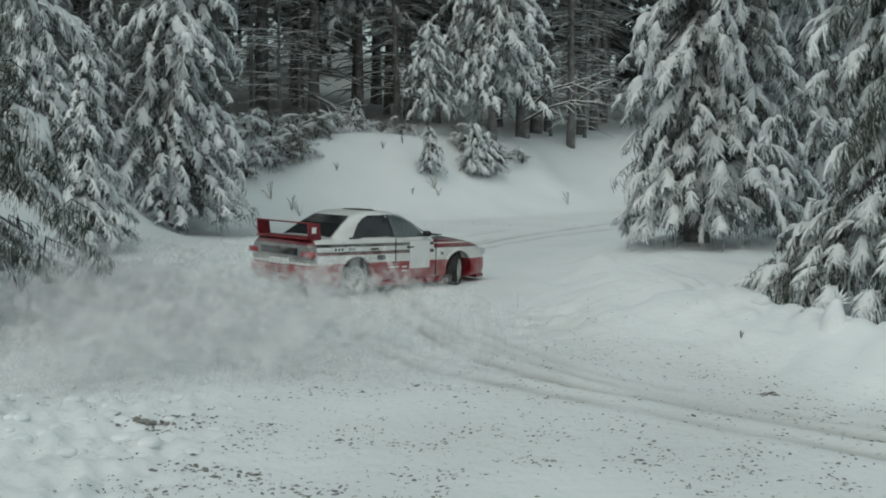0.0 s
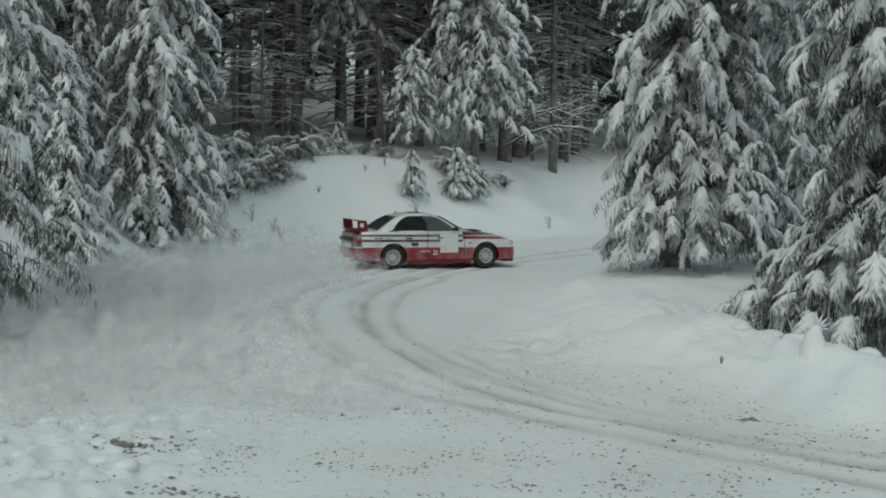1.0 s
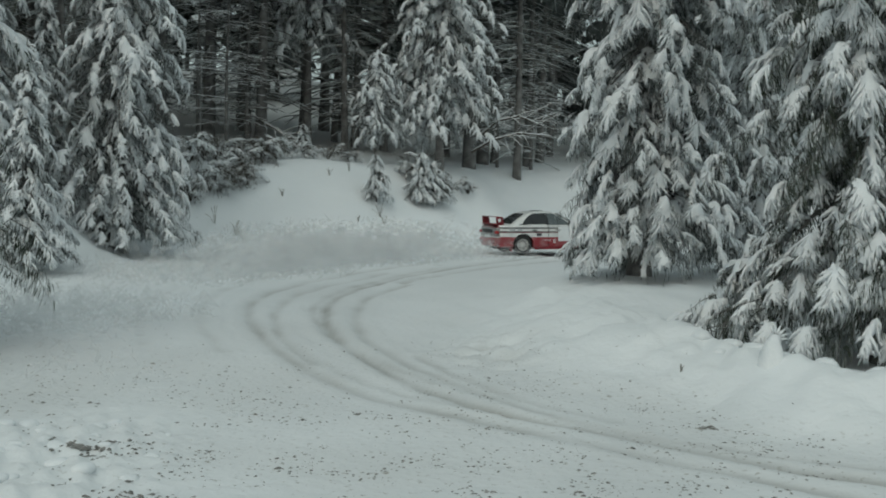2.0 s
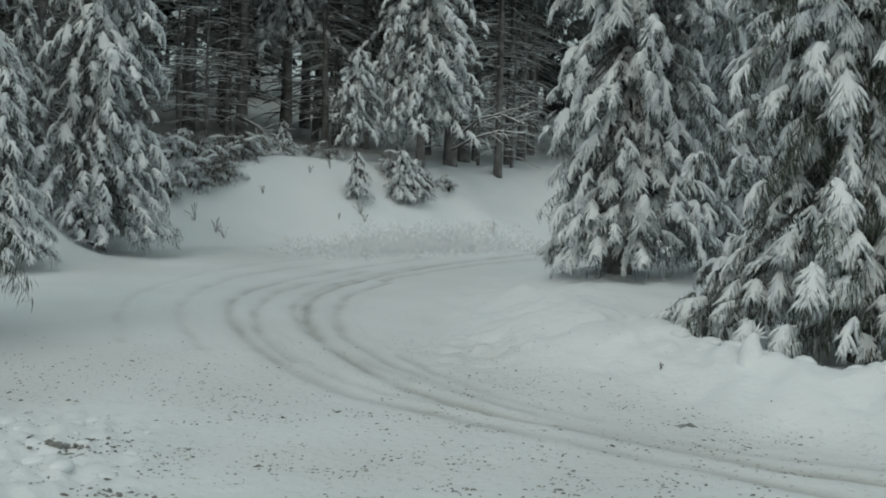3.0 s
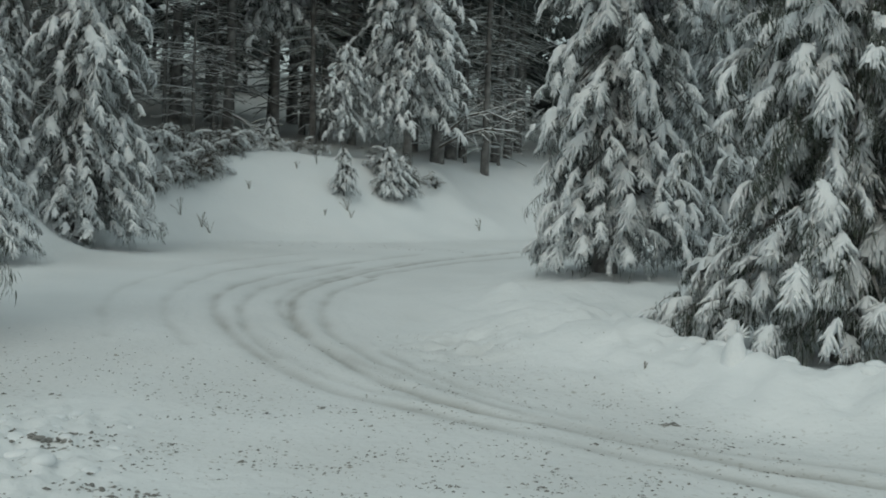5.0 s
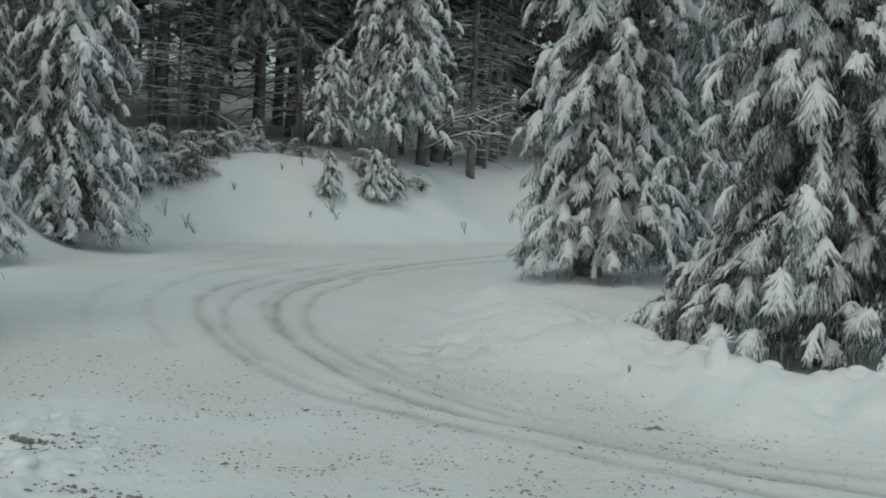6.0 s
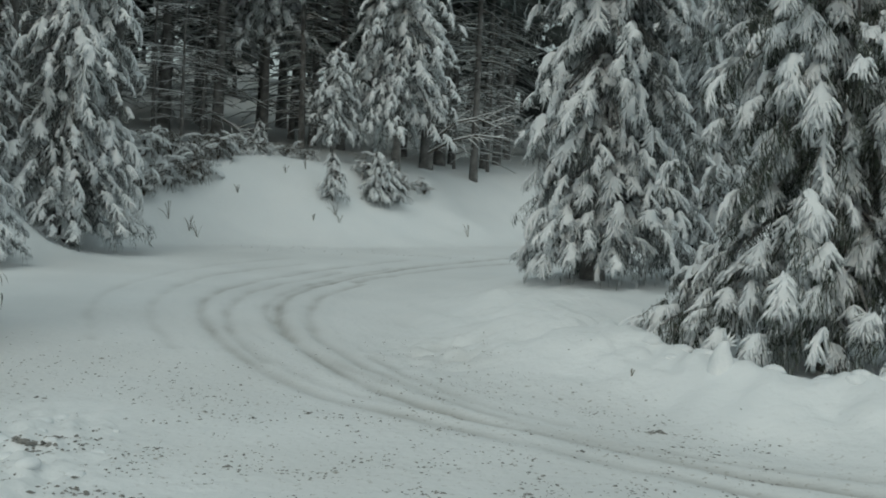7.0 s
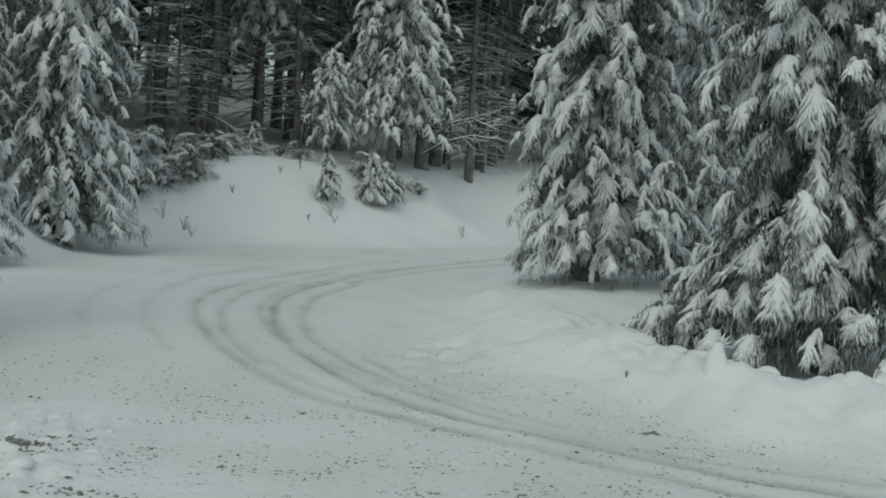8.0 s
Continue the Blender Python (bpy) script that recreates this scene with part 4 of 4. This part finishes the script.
def car_at(t):
    for a, b in zip(CAR_ROWS[:-1], CAR_ROWS[1:]):
        if t <= b[0]:
            k = (t - a[0]) / (b[0] - a[0])
            return [p + k * (q - p) for p, q in zip(a[1:], b[1:])]
    return CAR_ROWS[-1][1:]


def build_spray():
    r = np.random.RandomState(3)
    low = [powder_mesh(20 + k, 1500, 1.0, 0.85, 0.30) for k in range(3)]
    clouds = []
    for k in range(46):
        te = -0.6 + 0.036 * k if k < 25 else 0.30 + 0.09 * (k - 24)
        ob = tagged(new("snow_spray", low[k % 3]), "cloud of powder snow thrown up by the wheels", "snow spray", "snow spray behind the car", "stuff")
        x, y, *_, a = car_at(te)
        a = radians(a)
        back = -0.75 + r.uniform(-0.5, 0.6)
        x, y = x + back * math.cos(a), y + back * math.sin(a)
        if k < 13:
            x, y = x - r.uniform(0.2, 3.6), y + r.uniform(-0.6, 1.6)
        # flung back and to the outside of the bend
        thrown, wide = 2.6 * r.uniform(0.5, 1.25), r.uniform(0.4, 3.0) if k < 30 else r.uniform(0, 0.6)
        vx = -thrown * math.cos(a) - wide * math.sin(a) - 0.5 + r.normal(0, 0.3)
        vy = -thrown * math.sin(a) + wide * math.cos(a) * 0.6 + r.normal(0, 0.3)
        clouds.append((ob, te, x, y, vx, vy, r.uniform(0.12, 0.50), r.uniform(0, 360)))
    return clouds


clouds = build_spray()

# ---- small growth, stones and litter ----
def shrub(x, y, h, r, seed, label="low tangled shrub covered in hoar frost and snow"):
    rng = np.random.RandomState(seed)
    top = tagged(new("shrub"), label, "shrub")
    top.location = (x, y, ground_z(x, y))
    for k in range(9):
        a, lean = rng.uniform(0, 6.28), rng.uniform(0.2, 1.1)
        tip = np.array((math.cos(a) * r * lean, math.sin(a) * r * lean, h * rng.uniform(0.4, 1.0)))
        v, t = tube([(0, 0, -0.05), tip * 0.5 + np.array((0, 0, 0.22 * h)), tip], [0.012, 0.009, 0.004], 4)
        stem = under("stem", soup("stem", v, t, [M_TWIG], np.zeros(len(t)), (0,)), top)
        P = Pile()
        for i in range(7):
            s = rng.uniform(0.25, 1)
            at = tip * s + np.array((0, 0, 0.5 * h * s * (1 - s)))
            pv, pt, pm = (TUFTS_LIGHT if rng.uniform() < 0.7 else PADS_LIGHT)[rng.randint(8)]
            R = turn_z(a + rng.normal(0, 1.2)) @ turn_y(rng.uniform(-1.0, 0.6))
            P.add(pv * min(h, 1.1) * rng.uniform(0.35, 0.65) @ R.T + at, pt, pm)
        v, t, m = P.arrays()
        under("frosted_twig", soup("frosted_twig", v, t, [M_TWIG, M_TREESNOW, M_TWIG, M_FROST], m, (1,)), stem)["kind"] = "stuff"
    return top


for i, (x, y, h, r) in enumerate([(-6.5, 37.4, 1.1, 0.7), (-6.0, 38.2, 1.3, 0.7), (-5.5, 38.7, 1.1, 0.7), (-4.9, 39.6, 1.3, 0.6), (-6.9, 39.2, 1.5, 0.8), (-6.1, 40.3, 1.5, 0.8), (-5.3, 40.6, 1.3, 0.7), (-4.6, 41.2, 1.2, 0.6), (-4.2, 42.4, 1.1, 0.6), (-7.4, 37.6, 1.2, 0.7), (-3.2, 43.4, 0.8, 0.6), (-2.4, 44.2, 0.7, 0.5), (-1.6, 44.6, 0.7, 0.5), (0.9, 44.4, 1.2, 0.8), (2.3, 44.6, 1.1, 0.8), (3.2, 45.6, 0.7, 0.5)]):
    shrub(x, y, 0.8 * h, 0.85 * r, 60 + i)


def weed(x, y, h, seed, lean=0.35):
    """A few dry stalks that stand out of the snow."""
    rng = np.random.RandomState(seed)
    top = tagged(new("dry_weed"), "dry brown stalks sticking out of the snow", "weed")
    top.location = (x, y, ground_z(x, y))
    for k in range(rng.randint(4, 9)):
        a = rng.uniform(0, 6.28)
        tip = np.array((math.cos(a) * lean * rng.uniform(0.3, 1.8) * h, math.sin(a) * lean * h, h * rng.uniform(0.5, 1)))
        v, t = tube([(0, 0, -0.05), tip * 0.5 + np.array((0, 0, 0.1 * h)), tip], [0.006, 0.006, 0.010], 4)
        under("stalk", soup("stalk", v, t, [M_WEED], np.zeros(len(t))), top)
    return top


for i, (x, y, h) in enumerate([(-0.30, 40.6, 0.5), (-0.15, 40.3, 0.35), (-1.05, 39.6, 0.25), (4.9, 44.2, 0.5), (-4.9, 36.7, 0.55), (-4.6, 36.5, 0.4), (-5.6, 36.9, 0.6), (-3.7, 39.6, 0.35), (-2.2, 41.6, 0.3), (-1.5, 42.4, 0.35), (3.55, 13.27, 0.09)]):
    weed(x, y, h, 90 + i)


def stump(x, y):
    """A snow-capped stub with a frosted sprig on it."""
    top = tagged(new("stump"), "short stump capped with snow beside the spruce", "stump")
    z = ground_z(x, y)
    top.location = (x, y, z)
    v, t = tube([(0, 0, -0.1), (0, 0, 0.12), (0.02, 0, 0.2)], [0.10, 0.085, 0.06], 10)
    under("stub", soup("stub", v, t, [M_BARK], np.zeros(len(t)), (0,)), top)
    v, t = tube([(0, 0, -0.08), (0, 0, 0.08), (0.0, 0, 0.18), (0.02, 0, 0.27), (0.03, 0, 0.31)], [0.17, 0.135, 0.105, 0.065, 0.02], 12)
    v = v + np.random.RandomState(2).normal(0, 0.006, v.shape)
    under("snow_cap", soup("snow_cap", v, t, [M_TREESNOW], np.zeros(len(t)), (0,)), top, "rounded cap of snow")
    P = Pile()
    for a in (-50, -28, -8, 14, 36, 58):
        fv, ft = spindle(np.array((0.02, 0, 0.27)), np.array((math.sin(radians(a + 30)), 0.1, math.cos(radians(a + 30)))), 0.22, 0.022, 0.8, 0.05)
        P.add(fv, ft, 0)
    v, t, m = P.arrays()
    under("sprig", soup("sprig", v, t, [M_TREESNOW], m, (0,)), top, "white frosted sprig")


stump(4.46, 12.72)


def snow_lump(x, y, r, seed):
    rng = np.random.RandomState(seed)
    bm = bmesh.new()
    bmesh.ops.create_icosphere(bm, subdivisions=2, radius=r)
    for v in bm.verts:
        n = noise.noise(v.co * (2.2 / r) * 0.4 + Vector((seed, 0, 0)))
        v.co *= 1 + 0.35 * n
        v.co.z *= 0.5
    me = bpy.data.meshes.new("snow_lump")
    bm.to_mesh(me)
    bm.free()
    me.polygons.foreach_set("use_smooth", np.ones(len(me.polygons), bool))
    me.materials.append(M_TREESNOW)
    ob = tagged(new("snow_lump", me), "rounded lump of snow lying on the ground", "snow lump", "lumps of snow")
    ob.matrix_basis = pose(x, y, ground_z(x, y) - 0.12 * r, 0, 0, rng.uniform(0, 360))


rl = np.random.RandomState(44)
for i in range(26):
    u = i / 25
    snow_lump(4.2 + 1.7 * u + rl.normal(0, 0.12), 14.2 - 2.6 * u + rl.normal(0, 0.16), rl.uniform(0.08, 0.2), 100 + i)
for i in range(34):
    snow_lump(-4.1 + 2.2 * rl.uniform() ** 1.3, 8.4 + 2.4 * rl.uniform(), rl.uniform(0.04, 0.12), 150 + i)


def litter():
    """Clods, grit, needles and bark scattered over the road and the near verge."""
    rng = np.random.RandomState(9)
    P = Pile()
    base = np.array([(1, 0, 0), (-1, 0, 0), (0, 1, 0), (0, -1, 0), (0, 0, 1), (0, 0, -1)], float)
    tri = np.array([(0, 2, 4), (2, 1, 4), (1, 3, 4), (3, 0, 4), (2, 0, 5), (1, 2, 5), (3, 1, 5), (0, 3, 5)])

    def clods(x, y, size):
        z = surface(x, y)[0]
        for a, b, c, r in zip(x, y, z, size):
            q = base * r * rng.uniform(0.5, 1.3, (6, 1)) * np.array((1.5, 0.9, 0.5))
            P.add(q @ turn_z(rng.uniform(0, 6.28)).T + np.array((a, b, c + 0.1 * r)), tri, 0)

    n = 12500
    y = 7.5 + 13 * rng.uniform(size=n) ** 1.6
    x = rng.uniform(-0.42, 0.42, n) * y
    keep = surface(x, y)[2] * (0.36 + 1.3 * waves(x, y, 1.1, 31)) > rng.uniform(0.05, 0.75, n)
    clods(x[keep], y[keep], rng.uniform(0.005, 0.018, n)[keep] * np.where(rng.uniform(size=n) < 0.05, 1.7, 1)[keep])
    # a scraped patch at the verge, a thrown-up ridge by the inner edge, single clods
    for cx, cy, sx, sy, m, big in ((-2.50, 9.55, 0.22, 0.13, 90, 0.035), (-2.25, 9.7, 0.3, 0.1, 40, 0.022), (1.35, 15.4, 0.6, 0.6, 60, 0.016), (0.9, 16.8, 0.25, 0.5, 30, 0.014), (2.1, 14.1, 0.8, 0.35, 60, 0.016), (3.33, 11.32, 0.05, 0.04, 14, 0.035), (-3.4, 13.5, 0.9, 0.7, 90, 0.02), (1.0, 36.5, 3.5, 0.5, 70, 0.03), (-1.85, 8.35, 0.3, 0.15, 40, 0.03)):
        clods(rng.normal(cx, sx, m), rng.normal(cy, sy, m), rng.uniform(0.3, 1.0, m) * big)
    v, t, m = P.arrays()
    tagged(new("litter", soup("litter", v, t, [M_GRIT], m)), "dark grit, clods and needles strewn on snow", "litter", kind="stuff")


litter()


def bare_limb(points, seed, label):
    """A dead limb with side twigs, all with snow along their upper side."""
    rng = np.random.RandomState(seed)
    top = tagged(new("dead_limb"), label, "branch")
    p = np.array(points, float)
    top.location = p[0]
    p = p - p[0]
    v, t = tube(p, np.linspace(0.05, 0.012, len(p)), 6)
    limb = under("limb", soup("limb", v, t, [M_TWIG], np.zeros(len(t)), (0,)), top)
    v, t = tube(p + np.array((0, 0, 0.045)), np.linspace(0.04, 0.02, len(p)), 6)
    under("snow_line", soup("snow_line", v, t, [M_TREESNOW], np.zeros(len(t)), (0,)), top, "line of snow on the limb")
    for k in range(12):
        s = rng.uniform(0.2, 1) * (len(p) - 1)
        i = min(int(s), len(p) - 2)
        root = p[i] + (p[i + 1] - p[i]) * (s - i)
        way = (p[-1] - p[0]) / np.linalg.norm(p[-1] - p[0]) + rng.normal(0, 0.5, 3)
        ln = rng.uniform(0.4, 1.1)
        pts = [root, root + way * ln * 0.5 + np.array((0, 0, 0.05)), root + way * ln]
        v, t = tube(pts, [0.016, 0.012, 0.005], 4)
        under("twig", soup("twig", v, t, [M_TWIG], np.zeros(len(t)), (0,)), limb)
        v, t = tube(np.array(pts) + np.array((0, 0, 0.018)), [0.018, 0.022, 0.01], 4)
        under("twig_snow", soup("twig_snow", v, t, [M_TREESNOW], np.zeros(len(t)), (0,)), limb)


bare_limb([(3.6, 47.0, 4.2), (4.4, 46.6, 4.9), (5.2, 46.3, 5.1), (6.2, 46.0, 4.7)], 1, "dead snow-lined limb reaching out over the bank")
bare_limb([(3.4, 47.4, 3.6), (4.2, 46.8, 4.1), (5.2, 46.2, 4.4), (6.4, 45.6, 4.3)], 2, "dead snow-lined limb reaching out over the bank")
bare_limb([(-5.4, 47.5, 4.6), (-4.8, 46.6, 4.3), (-4.1, 46.0, 3.9), (-3.2, 45.6, 3.8)], 3, "broken snow-lined limb leaning from a trunk")

def dead_spruce(x, y, h, r, seed):
    rng = np.random.RandomState(seed)
    top = tagged(new("dead_spruce"), "thin dead spruce with long level branches lined with frost", "tree", "dead spruces at the forest edge")
    top.location = (x, y, ground_z(x, y))
    under("trunk", trunk_mesh(rng, h, r, 8), top)
    for k in range(34):
        z, a, ln = rng.uniform(0.7, h * 0.85), rng.uniform(0, 6.28), rng.uniform(0.9, 2.4)
        out = np.array((math.cos(a), math.sin(a), 0))
        side = np.array((-out[1], out[0], 0))
        sag = rng.uniform(0.0, 0.22)
        pts = [np.array((0, 0, z + 0.06 * ln * q - sag * ln * q * q)) + out * ln * q + side * 0.06 * math.sin(3 * q) for q in (0, 0.35, 0.7, 1)]
        P = Pile()
        rods = [(pts, 0.017)]
        for j in range(7):
            q = rng.uniform(0.25, 0.95) * 3
            i = min(int(q), 2)
            root = pts[i] + (pts[i + 1] - pts[i]) * (q - i)
            way = out * rng.uniform(0.3, 0.8) + side * rng.choice((-1, 1)) * rng.uniform(0.3, 0.8) + np.array((0, 0, rng.uniform(-0.4, 0.1)))
            rods.append(([root, root + way * 0.2, root + way * rng.uniform(0.3, 0.6)], 0.009))
        for line, w in rods:
            v, t = tube(line, np.linspace(w, 0.3 * w, len(line)), 3, False)
            P.add(v, t, 0)
            v, t = tube(np.array(line) + np.array((0, 0, 0.9 * w)), np.linspace(1.1 * w, 0.7 * w, len(line)), 3, False)
            P.add(v, t, 1)
        v, t, m = P.arrays()
        under("branch", soup("branch", v, t, [M_TWIG, M_TREESNOW], m, (1,)), top)


for i, (x, y, h, r) in enumerate([(-6.5, 45.5, 7.5, 0.09), (-5.9, 47.2, 8.0, 0.10), (-7.8, 46.5, 7.5, 0.09), (4.9, 51.5, 7.0, 0.08), (6.6, 52.6, 7.5, 0.09), (-1.6, 50.6, 7.5, 0.09)]):
    dead_spruce(x, y, h, r, 300 + i)

# ---- background forest ----
def forest():
    rng = np.random.RandomState(5)
    kinds = []
    for k in range(8):
        h = 17 + 1.6 * k
        low = (7.0, 8.0, 7.4, 6.6, 8.6, 1.6, 2.6, 3.4)[k]
        top = tagged(new("forest_spruce"), "tall dark forest spruce with a bare lower trunk", "tree", "trees of the forest edge")
        under("trunk", trunk_mesh(rng, h, 0.15 + 0.03 * (k % 5), 8), top)
        v, t, m = crown(rng, h - low, 2.9, z0=0.3, step=1.1, around=5, pad=1.75 if low > 5 else 1.4, fall=20, bare=0.85, far=True, fine=99)
        v[:, 2] += low
        under("crown", soup("crown", v, t, [M_FROSTED, M_TREESNOW, M_BARK, M_FROST], m, (1,)), top)
        P = Pile()
        for i in range(95 if k < 5 else 18):
            z, a, ln = rng.uniform(0.8, 8.5), rng.uniform(0, 6.28), rng.uniform(0.5, 2.4)
            out = np.array((math.cos(a), math.sin(a), 0))
            pts = [np.array((0, 0, z)), np.array((0, 0, z - 0.05 * ln)) + out * ln * 0.5, np.array((0, 0, z - 0.25 * ln)) + out * ln]
            v, t = tube(pts, [0.022, 0.014, 0.005], 3, False)
            P.add(v, t, 0)
            v, t = tube([p + np.array((0, 0, 0.022)) for p in pts], [0.02, 0.03, 0.012], 3, False)
            P.add(v, t, 1)
        v, t, m = P.arrays()
        under("deadwood", soup("deadwood", v, t, [M_TWIG, M_FROST], m, (1,)), top, "thin dead branches with a line of snow")["kind"] = "stuff"
        kinds.append(top)
    rows = [(-6.2, 50.0), (-7.0, 54), (-8.6, 55), (-4.4, 57), (-3.6, 60), (-2.6, 53.5), (-1.7, 52), (-0.4, 52.5), (2.6, 54), (4.2, 52.5), (4.9, 53.5), (6.6, 54), (7.4, 56), (-9.5, 47), (-11, 50), (-10.5, 36.5), (-12.4, 34), (-9.6, 40.5), (-13.5, 38), (-11.8, 43), (-14.5, 32), (-13, 47), (-8.0, 49.5), (-5.4, 47.5), (3.4, 49.5), (-2.0, 48.6), (5.6, 50.2)]
    tries = 0
    while len(rows) < 190 and tries < 20000:
        tries += 1
        y = 34 + 90 * rng.uniform() ** 0.8
        x = rng.uniform(-0.62, 0.62) * y
        if off_line(np.array([x]), np.array([y]), BANK_L)[0] < 8.8 or (-0.115 < x / y < -0.055 and y < 78):
            continue
        if min(math.hypot(x - a, y - b) for a, b in rows) > 1.5:
            rows.append((x, y))
    used = set()
    for i, (x, y) in enumerate(rows):
        k = i % 5 if y < 63 else 5 + i % 3 if i % 4 else i % 5
        m = pose(x, y, ground_z(x, y), rng.uniform(-1, 1), rng.uniform(-1, 1), rng.uniform(0, 360))
        if k in used:
            copy_thing(kinds[k], m)
        else:
            kinds[k].matrix_basis = m
            used.add(k)


forest()


def motions():
    walk(car, [(t, pose(x, y, z, rx, ry, a)) for t, x, y, z, rx, ry, a in CAR_ROWS if t >= 0])
    steer = ((0, 32), (0.5, 22), (1.0, 4), (1.5, 0), (9, 0))
    for wheel, fore, side in zip(wheels, (0, 0, 2.51, 2.51), (-1, 1, -1, 1)):
        rows = []
        for i in range(0, 97):
            t = i / 30
            roll = (8.0 + 2.2 * min(t, 2)) / 0.315 * t
            turn = np.interp(t, *zip(*steer)) if fore else 0
            rows.append((t, pose(fore, side * 0.765, 0.315, 0, 0, turn) @ pose(0, 0, 0, 0, math.degrees(roll), 0)))
        rows.append((8.0, rows[-1][1]))
        walk(wheel, rows)
    for ob, te, x, y, vx, vy, high, turn in clouds:
        rows = []
        for t in (0, 0.25, 0.5, 0.75, 1.0, 1.25, 1.5, 1.75, 2.0, 2.25, 2.6, 3.0, 3.5, 4.0, 5.0, 6.0, 8.0):
            age = max(t - te, 0)
            go = (1 - math.exp(-1.1 * age)) / 1.1
            px, py = x + vx * go, y + vy * go
            z = -1.0 + (1.0 + high) * min(1, age / 0.22) - 0.30 * max(0, age - 0.75) - (1.6 if te > 0.3 else 0.45) * max(0, age - 1.0)
            rows.append((t, pose(px, py, max(z, -2.0), 0, 0, turn + 6 * min(age, 4))))
        walk(ob, rows)


motions()
